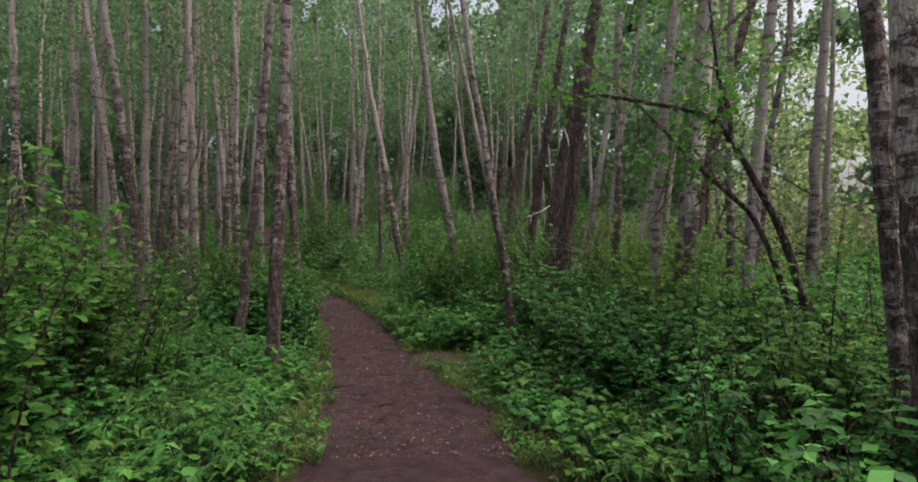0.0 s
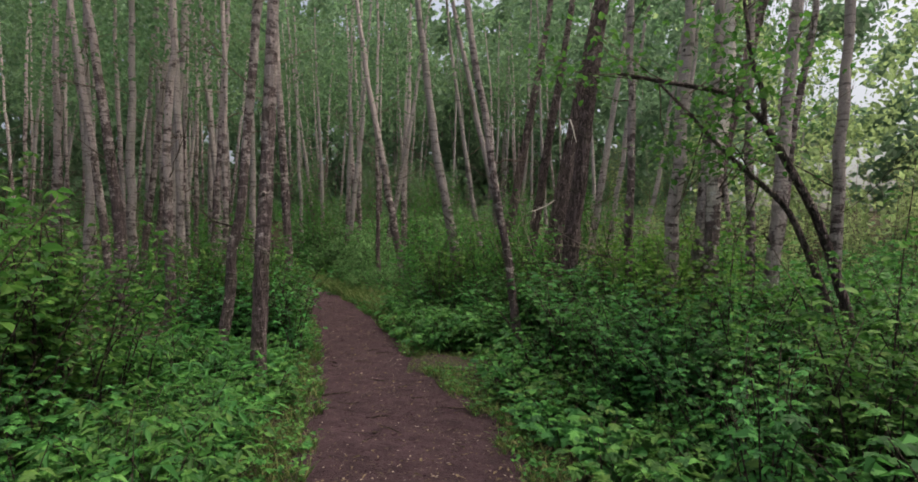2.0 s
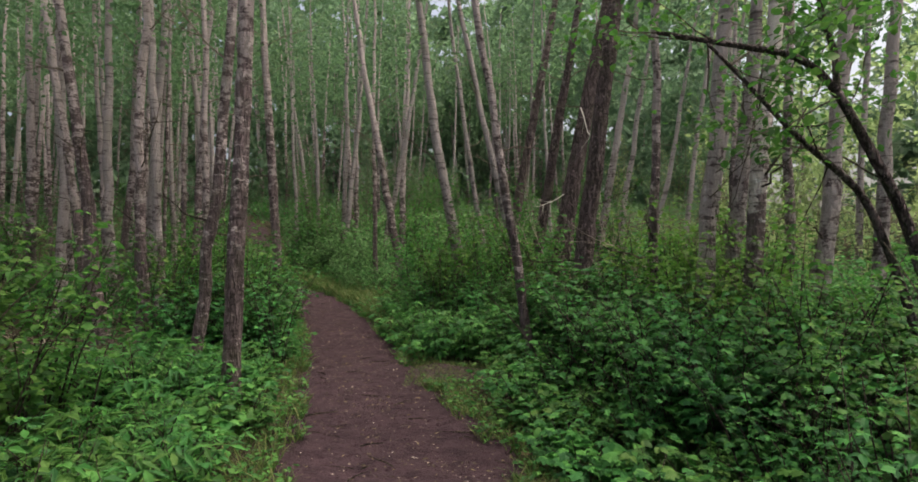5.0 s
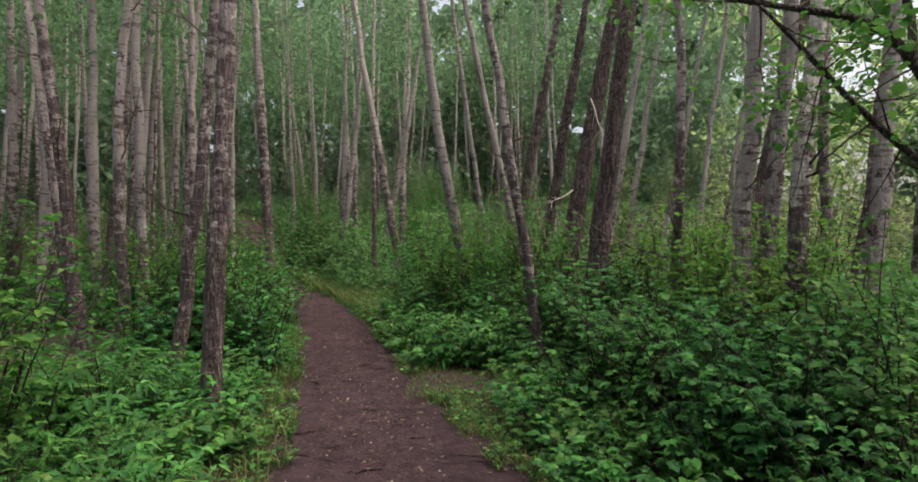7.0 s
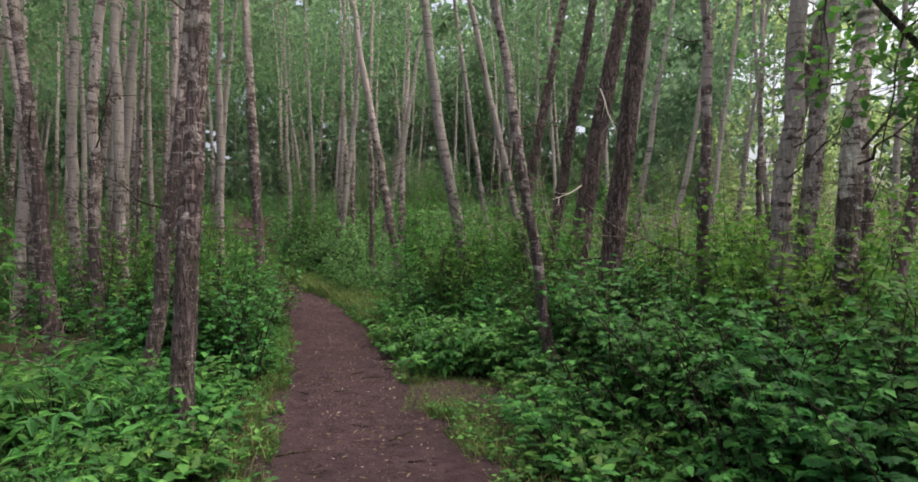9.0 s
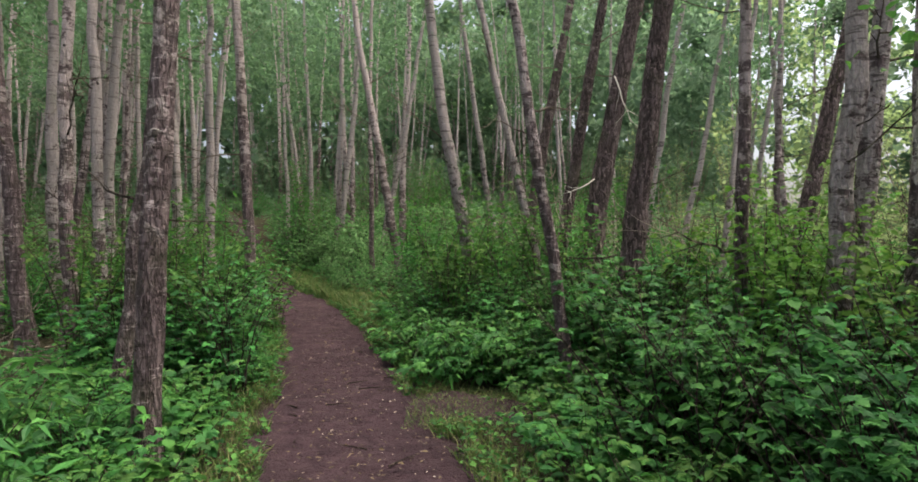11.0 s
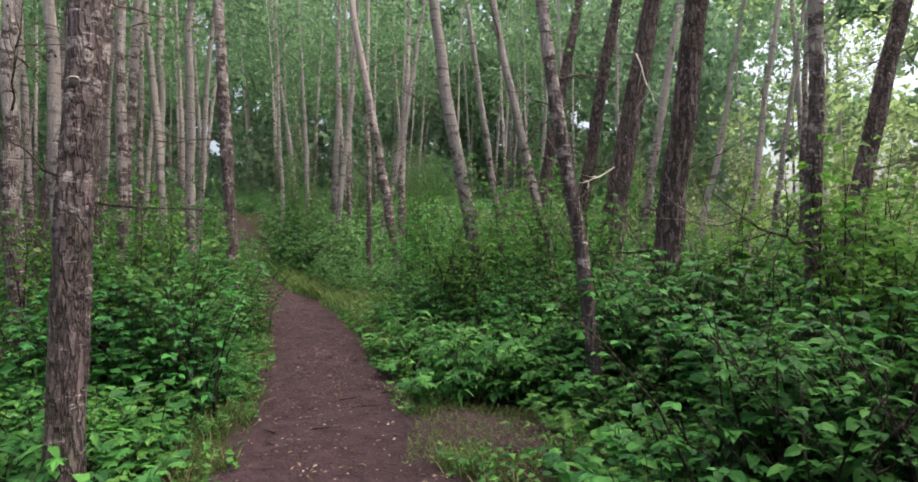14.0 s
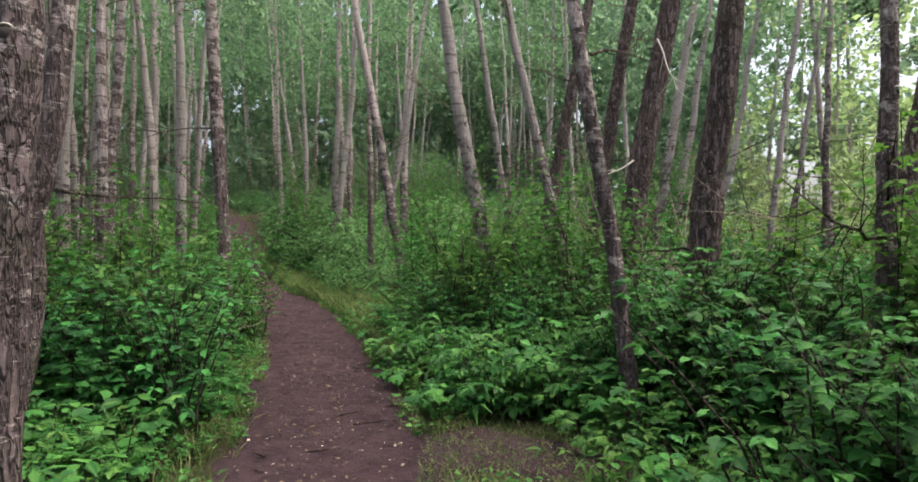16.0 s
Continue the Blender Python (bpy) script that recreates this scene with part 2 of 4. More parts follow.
TY = (-40.0, -6.0, 0.0, 4.0, 6.0, 7.6, 9.3, 10.6, 12.7, 15.9, 17.2, 18.5, 20.6, 22.9, 25.5, 28.0, 30.0, 34.0, 60.0)
TX = (3.0, 0.6, 0.12, -0.25, -0.57, -1.02, -1.50, -1.83, -2.45, -3.67, -4.25, -4.93, -5.85, -6.78, -8.0, -9.2, -10.1, -12.6, -26.0)
TW = (0.9, 0.9, 0.95, 0.95, 0.92, 0.88, 0.80, 0.79, 0.84, 0.87, 0.78, 0.62, 0.50, 0.40, 0.34, 0.45, 0.62, 0.4, 0.3)


def trail_x(y):
    return np.interp(y, TY, TX)


def trail_half(y):
    return np.interp(y, TY, TW)


def off_trail(x, y):
    """Metres outside the trail's edge (negative on it), across."""
    return np.abs(x - trail_x(y)) - trail_half(y)


def spur(x, y):
    """Below 1 inside the worn bare patch beside the trail."""
    return np.sqrt(((x - 0.15) / 1.05) ** 2 + ((y - 8.65) / 0.62) ** 2)


def littered(x, y):
    """Below 1 on the bare, brush-strewn floor under the stand of aspens."""
    return np.sqrt(((x + 5.7) / 2.0) ** 2 + ((y - 10.2) / 1.6) ** 2)


def clear_of(x, y):
    """Metres outside the trail and the worn patch."""
    return np.minimum(off_trail(x, y), (spur(x, y) - 0.85) * 0.7)


# ---- mesh helpers ----
def mesh_tris(name, verts, tris, material, smooth=False):
    me = bpy.data.meshes.new(name)
    verts = np.asarray(verts, np.float32)
    tris = np.asarray(tris, np.int32)
    me.vertices.add(len(verts))
    me.vertices.foreach_set("co", verts.ravel())
    me.loops.add(tris.size)
    me.loops.foreach_set("vertex_index", tris.ravel())
    me.polygons.add(len(tris))
    me.polygons.foreach_set("loop_start", np.arange(0, tris.size, 3, dtype=np.int32))
    me.polygons.foreach_set("use_smooth", np.full(len(tris), smooth))
    me.update(calc_edges=True)
    me.materials.append(material)
    return me


def child(name, me, parent, label=""):
    ob = new(name, me)
    ob.parent = parent
    return tagged(ob, label)


def fan(outline, centre):
    n = len(outline)
    return [centre] + list(outline), [(0, i + 1, (i + 1) % n + 1) for i in range(n)]


# leaf blanks: u along the leaf, v across, w up
OVATE = ([(0, 0, 0), (0.28, -0.33, 0.05), (0.28, 0, -0.01), (0.28, 0.33, 0.05), (0.66, -0.27, 0.0), (0.66, 0, -0.05), (0.66, 0.27, 0.0), (1, 0, -0.16)],
         [(0, 2, 1), (0, 3, 2), (1, 2, 5), (1, 5, 4), (2, 3, 6), (2, 6, 5), (4, 5, 7), (5, 6, 7)])
SIMPLE = ([(0, 0, 0), (0.45, -0.33, 0.04), (0.45, 0.33, 0.04), (1, 0, -0.1)], [(0, 3, 1), (0, 2, 3)])
NARROW = ([(0, 0, 0), (0.4, -0.15, 0.03), (0.4, 0, -0.02), (0.4, 0.15, 0.03), (1, 0, -0.2)], [(0, 2, 1), (0, 3, 2), (1, 2, 4), (2, 3, 4)])
HALF_LOBED = [(-0.06, 0.20), (0.02, 0.34), (0.14, 0.50), (0.22, 0.36), (0.34, 0.25), (0.46, 0.43), (0.62, 0.46), (0.66, 0.28), (0.80, 0.20)]
LOBED = fan([(0.0, 0.0, 0.0)] + [(u, v, -0.16 * v + 0.02 * (i % 2)) for i, (u, v) in enumerate(HALF_LOBED)] + [(1.0, 0.0, -0.16)] + [(u, -v, -0.16 * v + 0.02 * (i % 2)) for i, (u, v) in reversed(list(enumerate(HALF_LOBED)))], (0.36, 0.0, 0.045))
BLADE = ([(0, -0.03, 0), (0, 0.03, 0), (0.55, -0.022, 0.05), (0.55, 0.022, 0.05), (1, 0, -0.12)], [(0, 1, 3), (0, 3, 2), (2, 3, 4)])


def leaves(name, blank, base, along, up, size, material, r):
    """Many leaves in one mesh: a place, a direction, an up vector and a length for each."""
    base, along, up, size = (np.asarray(v, float) for v in (base, along, up, size))
    along = along / np.maximum(1e-6, np.linalg.norm(along, axis=1, keepdims=True))
    side = np.cross(up, along)
    side /= np.maximum(1e-6, np.linalg.norm(side, axis=1, keepdims=True))
    nor = np.cross(along, side)
    tv, tf = np.array(blank[0]), np.array(blank[1])
    n, k = len(base), len(tv)
    wide = r.uniform(0.75, 1.2, n)[:, None, None]
    curl = r.uniform(0.3, 2.2, n)[:, None, None]
    v = base[:, None] + size[:, None, None] * (along[:, None] * tv[None, :, :1] + side[:, None] * tv[None, :, 1:2] * wide + nor[:, None] * tv[None, :, 2:] * curl)
    f = (np.arange(n) * k)[:, None, None] + tf[None]
    return mesh_tris(name, v.reshape(-1, 3), f.reshape(-1, 3), material)


def tube(points, radii, sides, r=None, rough=0.0, caps=True):
    """Verts and triangles of a bent, tapering limb."""
    p = np.asarray(points, float)
    n = len(p)
    t = np.gradient(p, axis=0)
    t /= np.maximum(1e-9, np.linalg.norm(t, axis=1, keepdims=True))
    ref = np.array([1.0, 0.02, 0.01]) if abs(t[:, 0]).mean() < 0.8 else np.array([0.02, 1.0, 0.03])
    a = np.cross(t, ref)
    a /= np.linalg.norm(a, axis=1, keepdims=True)
    b = np.cross(t, a)
    th = np.arange(sides) * 2 * math.pi / sides
    rad = np.asarray(radii, float)[:, None] * np.ones((n, sides))
    if rough and r is not None:
        rad = rad * (1 + rough * r.normal(size=(n, sides))) * (1 + rough * 1.5 * np.sin(2 * th + r.uniform(0, 6) + np.linspace(0, 3, n)[:, None]))
    v = p[:, None] + rad[:, :, None] * (a[:, None] * np.cos(th)[None, :, None] + b[:, None] * np.sin(th)[None, :, None])
    f = []
    for i in range(n - 1):
        for j in range(sides):
            q = (j + 1) % sides
            f += [(i * sides + j, (i + 1) * sides + j, (i + 1) * sides + q), (i * sides + j, (i + 1) * sides + q, i * sides + q)]
    v = v.reshape(-1, 3)
    if caps:
        v = np.vstack([v, p[-1] + t[-1] * radii[-1]])
        f += [((n - 1) * sides + j, n * sides, (n - 1) * sides + (j + 1) % sides) for j in range(sides)]
    return v, np.array(f)


def join(pieces):
    vs, fs, o = [], [], 0
    for v, f in pieces:
        vs.append(v)
        fs.append(np.asarray(f) + o)
        o += len(v)
    return np.vstack(vs), np.vstack(fs)


# ---- ground, trail ----
def grid_mesh(name, xs, ys, height, material):
    X, Y = np.meshgrid(xs, ys)
    V = np.stack([X, Y, height(X, Y)], -1).reshape(-1, 3)
    nx, ny = len(xs), len(ys)
    i = (np.arange(ny - 1)[:, None] * nx + np.arange(nx - 1)[None]).ravel()
    F = np.concatenate([np.stack([i, i + 1, i + nx + 1], 1), np.stack([i, i + nx + 1, i + nx], 1)])
    return mesh_tris(name, V, F, material, True)


def rumple(x, y):
    return (np.sin(x * 7.1 + y * 3.3) * np.sin(y * 6.2 - x * 2.1) * 0.5 + np.sin(x * 17.0 + 1.7) * np.sin(y * 15.0 + x * 5) * 0.3 + np.sin(x * 2.3 - 0.4) * np.sin(y * 1.9) * 0.8)


def floor_height(x, y):
    e = off_trail(x, y)
    return ground_z(x, y) + 0.022 * rumple(x, y) * np.clip(e + 0.2, 0, 1) - 0.07 * np.clip((-0.06 - e) / 0.4, 0, 1)


near_x = np.concatenate([-np.geomspace(16, 900, 22)[::-1], np.linspace(-15.8, 12, 150), np.geomspace(12.3, 900, 22)])
near_y = np.concatenate([-np.geomspace(8, 900, 22)[::-1], np.linspace(-7.8, 38, 230), np.geomspace(38.5, 900, 22)])
ground = new("ground", grid_mesh("ground", near_x, near_y, floor_height, SOIL_WOOD))
tagged(ground, "dark forest floor of soil and rotting leaf litter", "ground", kind="structure")


def trail_mesh():
    ys = np.arange(-12, 40, 0.07)
    us = np.linspace(-1, 1, 47)
    U, Y = np.meshgrid(us, ys)
    X = trail_x(Y) + U * (trail_half(Y) + 0.36)
    e = off_trail(X, Y)
    Z = ground_z(X, Y) + 0.012 * rumple(X * 1.3, Y * 1.3) + 0.016 - 0.075 * np.clip((e + 0.18 + 0.10 * rumple(X * 0.9, Y * 0.8) + 0.12 * rumple(X * 0.35 + 3, Y * 0.33)) / 0.42, 0, 1.5)
    Z = Z + 0.03 * (np.abs(U) ** 3) * (e < 0)
    V = np.stack([X, Y, Z], -1).reshape(-1, 3)
    nx, ny = len(us), len(ys)
    i = (np.arange(ny - 1)[:, None] * nx + np.arange(nx - 1)[None]).ravel()
    F = np.concatenate([np.stack([i, i + 1, i + nx + 1], 1), np.stack([i, i + nx + 1, i + nx], 1)])
    return mesh_tris("path", V, F, SOIL_PATH, True)


path = new("path", trail_mesh())
tagged(path, "trodden dark brown dirt trail strewn with small pale leaf bits", "path", kind="structure")


def patch_height(x, y):
    return ground_z(x, y) + 0.03 + 0.012 * rumple(x * 1.3, y * 1.3) - 0.10 * np.clip((spur(x, y) - 0.5 + 0.32 * rumple(x * 1.1, y * 1.2) + 0.2 * rumple(x * 0.4, y * 0.5)) / 0.6, 0, 1.5)


patch = new("bare_patch", grid_mesh("bare_patch", np.linspace(-1.3, 1.5, 64), np.linspace(7.75, 9.6, 47), patch_height, SOIL_PATH))
tagged(patch, "worn bare soil with sparse grass beside the trail", "ground", kind="structure")


# ---- trees ----
def crown_mesh(name, seed, low, high, radius, count, size, material=LEAF_CROWN_HAZE, clumps=46):
    """Leaf crown of many small clumps hung round unseen twigs, with gaps between them."""
    r = np.random.default_rng(seed)
    h = r.uniform(0, 1, clumps)
    cz = low + (high - low) * h
    cr = radius * (0.35 + 0.65 * np.sin(math.pi * np.clip(h * 0.85 + 0.1, 0, 1))) * np.sqrt(r.uniform(0.05, 1, clumps))
    an = r.uniform(0, 2 * math.pi, clumps)
    c = np.stack([cr * np.cos(an), cr * np.sin(an), cz], 1)
    pick = r.integers(0, clumps, count)
    off = r.normal(size=(count, 3)) * np.array([0.42, 0.42, 0.26]) * r.uniform(0.5, 1.3, clumps)[pick][:, None]
    base = c[pick] + off
    along = r.normal(size=(count, 3)) * np.array([1, 1, 0.5]) + np.array([0, 0, -0.45])
    up = r.normal(size=(count, 3)) * 0.7 + np.array([0, 0, 1])
    return leaves(name, SIMPLE, base, along, up, r.uniform(0.6, 1.3, count) * size, material, r)


CROWNS = [crown_mesh("crown", 100 + i, 5.3, 11.8, 1.9, 600, 0.15) for i in range(4)]
THIN_CROWNS = [crown_mesh("crown", 120 + i, 5.2, 11.5, 1.6, 480, 0.11, clumps=20) for i in range(3)]


def trunk_points(height, lean, bow, seed, n=34, sway=0.6):
    """A leaning, slightly crooked axis."""
    r = np.random.default_rng(seed)
    s = np.linspace(0, 1, n) ** 1.25
    z = s * height
    k = np.arange(0, height + 1.2, 0.55)
    wx, wy = (np.interp(z, k, r.normal(size=len(k)) * 0.028) for _ in range(2))
    fade = sway * np.clip(z / 0.6, 0, 1)
    x = lean[0] * z + bow * 4 * s * (1 - s) + (wx + 0.05 * np.sin(z * 0.8 + r.uniform(0, 6))) * fade
    y = lean[1] * z + (wy + 0.05 * np.sin(z * 0.7 + r.uniform(0, 6))) * fade
    return np.stack([x - x[0], y - y[0], z - 0.12], 1)


def limb_points(start, direction, length, droop, r, n=8):
    s = np.linspace(0, 1, n)
    d = np.asarray(direction, float)
    d = d / np.linalg.norm(d)
    p = np.asarray(start)[None] + d[None] * (s * length)[:, None]
    p[:, 2] += droop * length * s * s
    p[1:] += np.cumsum(r.normal(size=(n - 1, 3)) * 0.035 * length, 0) * 0.55
    return p


def dead_branch(parent, start, direction, length, thick, r, material=BARK_TWIG, split=False):
    """A bare branch with a few side twigs, one mesh under its tree."""
    p = limb_points(start, direction, length, r.uniform(-0.15, 0.35), r)
    pieces = [tube(p, np.linspace(thick, thick * 0.25, len(p)), 6)]
    twigs = []
    for _ in range(int(2 + length * 3)):
        i = r.integers(2, len(p) - 1)
        d = (p[i] - p[i - 1]) / np.linalg.norm(p[i] - p[i - 1]) + r.normal(size=3) * 0.7
        q = limb_points(p[i], d, length * r.uniform(0.2, 0.45), r.uniform(-0.2, 0.3), r, 5)
        (twigs if split else pieces).append(tube(q, np.linspace(thick * 0.45, thick * 0.12, 5), 4))
    v, f = join(pieces)
    ob = child("branch", mesh_tris("branch", v, f, material, True), parent)
    for v, f in twigs:
        child("twig", mesh_tris("twig", v, f, material, True), ob)
    return ob


def knot(parent, at, out, size, r):
    """A dark branch scar with a pale fold of bark over it."""
    out = Vector(out).normalized()
    q = out.to_track_quat("Z", "Y").to_matrix()
    n = 12
    th = np.linspace(0, 2 * math.pi, n, endpoint=False)
    rim = [(math.cos(a) * size * 0.8, math.sin(a) * size * r.uniform(0.8, 1.2), 0.0) for a in th]
    v, f = fan(rim, (0, 0, size * 0.45))
    v = [q @ Vector(p) + Vector(at) for p in v]
    scar = child("knot", mesh_tris("knot", v, f, KNOT, True), parent, "blackened branch scar")
    arc = [q @ Vector((math.cos(a) * size * 1.5, math.sin(a) * size * 1.1 + size * 0.35, -size * 0.06)) + Vector(at) for a in np.linspace(0.35, math.pi - 0.35, 8)]
    v, f = tube(arc, [size * (0.05 + 0.13 * math.sin(math.pi * i / 7)) for i in range(8)], 6)
    child("bark_fold", mesh_tris("bark_fold", v, f, BROW, True), scar, "whitish fold of bark")


def tree(x, y, lean, radius, bark=BARK_ASPEN, height=11.5, lean_y=0.0, bow=0.0, seed=0, branches=5, crown=True, knots=2, name="aspen_tree", label="slender grey aspen with dark-scarred bark among the undergrowth", sides=16, sway=0.6):
    """One tree: trunk, bare lower branches, knots and a leaf crown, standing on the ground."""
    r = np.random.default_rng(1000 + seed)
    root = tagged(new(name), label, "tree", "trees along the trail")
    root.location = (x, y, float(ground_z(x, y)))
    p = trunk_points(height, (lean, lean_y), bow, seed, 64 if sides > 20 else 48 if sides > 10 else 22, sway)
    z = p[:, 2]
    rad = radius * (0.92 - 0.7 * z / height) * (1 + 0.5 * np.exp(-np.clip(z, 0, 9) / 0.16)) + 0.004
    rad = rad * (1 + 0.045 * np.clip(r.normal(size=len(rad)), -1, 2.2))
    v, f = tube(p, rad, sides, r, 0.03)
    child("trunk", mesh_tris("trunk", v, f, bark, True), root)
    at = lambda h: np.array([np.interp(h, z, p[:, i]) for i in range(3)])
    rz = lambda h: float(np.interp(h, z, rad))
    for _ in range(branches):
        h = r.uniform(1.3, 6.0)
        a = r.uniform(0, 2 * math.pi)
        d = np.array([math.cos(a), math.sin(a), r.uniform(-0.1, 0.75)])
        dead_branch(root, at(h) + d * np.array([1, 1, 0]) * rz(h) * 0.7, d, r.uniform(0.35, 1.35), r.uniform(0.006, 0.015), r, split=crown != "full" and y < 14)
    for _ in range(knots):
        h = r.uniform(0.9, 5.0)
        a = r.uniform(-2.6, -0.5)
        o = np.array([math.cos(a), math.sin(a), 0.1])
        knot(root, at(h) + o * rz(h) * 0.97, o, r.uniform(0.012, 0.024), r)
    if crown:
        c = child("crown", (THIN_CROWNS if y < 25 and crown != "full" else CROWNS)[seed % 3], root)
        top = at(height * 0.72)
        c.location = (top[0] * 0.9, top[1] * 0.9, 0)
        c.rotation_euler = (0, 0, r.uniform(0, 6.28))
        c.scale = (1, 1, height / 11.5)
    return root


PALE = dict(bark=BARK_PALE, label="pale grey-white aspen with dark horizontal scars")
DARK = dict(bark=BARK_DARK, name="poplar_tree", label="thick dark brown poplar with deeply furrowed bark leaning over shrubs", knots=0, sway=0.35)
# one side of the trail, near to far
TL = tree(-2.29, 7.03, 0.030, 0.090, seed=1, sway=0.2, branches=0, knots=1, label="grey-brown trailside aspen with flaking pale bark and furrowed foot", sides=28)
knot(TL, (0.085, -0.088, 2.22), (0.2, -1, 0.05), 0.024, rng)
tree(-3.29, 8.30, 0.087, 0.078, seed=2, bow=0.12)
tree(-4.66, 9.80, -0.008, 0.088, seed=3)
tree(-4.95, 10.9, -0.047, 0.085, seed=4, **PALE)
tree(-4.21, 10.7, 0.004, 0.058, seed=5)
tree(-5.86, 10.8, -0.137, 0.115, seed=6, branches=7)
tree(-7.10, 12.5, -0.159, 0.09, seed=7)
tree(-7.02, 13.0, -0.032, 0.11, seed=8, **PALE)
tree(-5.03, 12.2, 0.035, 0.075, seed=9)
tree(-3.37, 12.0, -0.071, 0.10, seed=10, bow=0.1, branches=6)
tree(-4.70, 13.5, 0.0, 0.088, seed=11, **PALE)
tree(-6.50, 14.0, 0.005, 0.042, seed=13)
tree(-7.69, 15.0, 0.043, 0.06, seed=14)
tree(-7.90, 19.0, -0.031, 0.13, seed=15, **PALE)
tree(-9.38, 14.0, -0.028, 0.115, seed=16)
tree(-9.23, 12.0, -0.037, 0.10, seed=17)
tree(-8.24, 13.6, -0.09, 0.07, seed=18, **PALE)
tree(-8.62, 15.4, -0.05, 0.08, seed=19)
tree(-7.61, 16.6, -0.02, 0.08, seed=20, **PALE)
# beyond the bend
tree(-4.39, 23.0, 0.016, 0.125, seed=21, **PALE)
tree(-4.10, 24.0, 0.008, 0.11, seed=22)
tree(-1.58, 17.5, -0.165, 0.125, seed=23, bow=-0.1, branches=8, label="brown aspen leaning strongly across the grass verge")
tree(-2.55, 18.5, -0.006, 0.078, seed=24)
tree(-2.80, 22.0, 0.168, 0.115, seed=25, **PALE)
tree(-2.24, 23.0, 0.033, 0.14, seed=26)
tree(-6.21, 27.0, -0.046, 0.114, seed=27, **PALE)
tree(-7.25, 27.0, -0.039, 0.10, seed=28, **PALE)
tree(-4.51, 26.0, -0.05, 0.13, seed=29)
# the other side, near to far
tree(2.48, 3.10, -0.080, 0.062, seed=30, branches=0, crown=False, sides=24, sway=0.2)
R0 = tree(2.32, 2.70, -0.055, 0.134, seed=31, branches=0, bark=BARK_FLAKING, knots=0, sway=0.15, label="near brown aspen with flaking white bark patches", sides=28)
knot(R0, (-0.218, -0.03, 2.2), (-1, -0.2, 0), 0.036, rng)
tree(2.76, 7.08, 0.085, 0.100, seed=32, bark=BARK_FLAKING, label="grey aspen with a blackened foot and pale upper bark", sides=24)
tree(2.37, 7.40, 0.086, 0.093, seed=33, crown=False, **PALE)
tree(2.94, 8.10, 0.103, 0.093, seed=34, **PALE)
tree(4.00, 8.60, 0.028, 0.067, seed=35, crown=False)
tree(3.52, 7.30, 0.108, 0.092, seed=36, **PALE)
tree(4.15, 8.40, 0.138, 0.059, seed=37, crown=False)
tree(5.57, 9.20, 0.065, 0.104, seed=38, **PALE)
tree(2.29, 8.50, 0.021, 0.065, seed=39)
tree(0.94, 9.15, -0.133, 0.067, seed=40, bow=-0.08, label="slim crooked aspen leaning over leafy plants", sides=24, bark=BARK_ASPEN)
tree(1.64, 10.1, 0.128, 0.168, seed=41, sides=24, **DARK)
D2 = tree(1.77, 13.1, 0.183, 0.215, seed=42, **DARK)
dead_branch(D2, (0.62, -0.2, 4.25), (0.15, -0.3, -1.0), 0.9, 0.014, np.random.default_rng(91), BROW)
dead_branch(D2, (0.28, -0.22, 2.5), (-0.8, -0.3, -0.5), 0.7, 0.012, np.random.default_rng(92), BROW)
tree(1.42, 13.6, 0.16, 0.125, seed=43, **DARK)
tree(0.14, 13.0, -0.143, 0.118, seed=44, bow=-0.1, **PALE)
tree(1.40, 13.3, -0.224, 0.082, seed=45, **PALE)
tree(0.71, 15.6, -0.138, 0.075, seed=46, **PALE)
tree(1.08, 16.0, 0.172, 0.15, seed=47, **DARK)
tree(4.12, 11.3, 0.252, 0.14, seed=49, **DARK)
tree(3.63, 17.0, 0.157, 0.12, seed=50, **PALE)
tree(4.34, 18.0, 0.169, 0.098, seed=51, **PALE)
tree(5.54, 16.0, 0.128, 0.081, seed=52, **PALE)
tree(5.68, 18.8, 0.19, 0.09, seed=53, **PALE)
tree(7.12, 18.0, 0.14, 0.081, seed=54, **PALE)

# far trees: a few built, then copied through the wood
far_kinds = []
for i in range(6):
    r = np.random.default_rng(300 + i)
    far_kinds.append(tree(30 + i * 3, -25, r.uniform(-0.08, 0.08), r.uniform(0.07, 0.12), bark=(BARK_PALE, BARK_ASPEN)[i % 2], height=r.uniform(11, 14), seed=60 + i, branches=4, knots=0, sides=8, crown="full",
                          bow=r.uniform(-0.2, 0.2), label="distant thin aspen deep in the wood"))


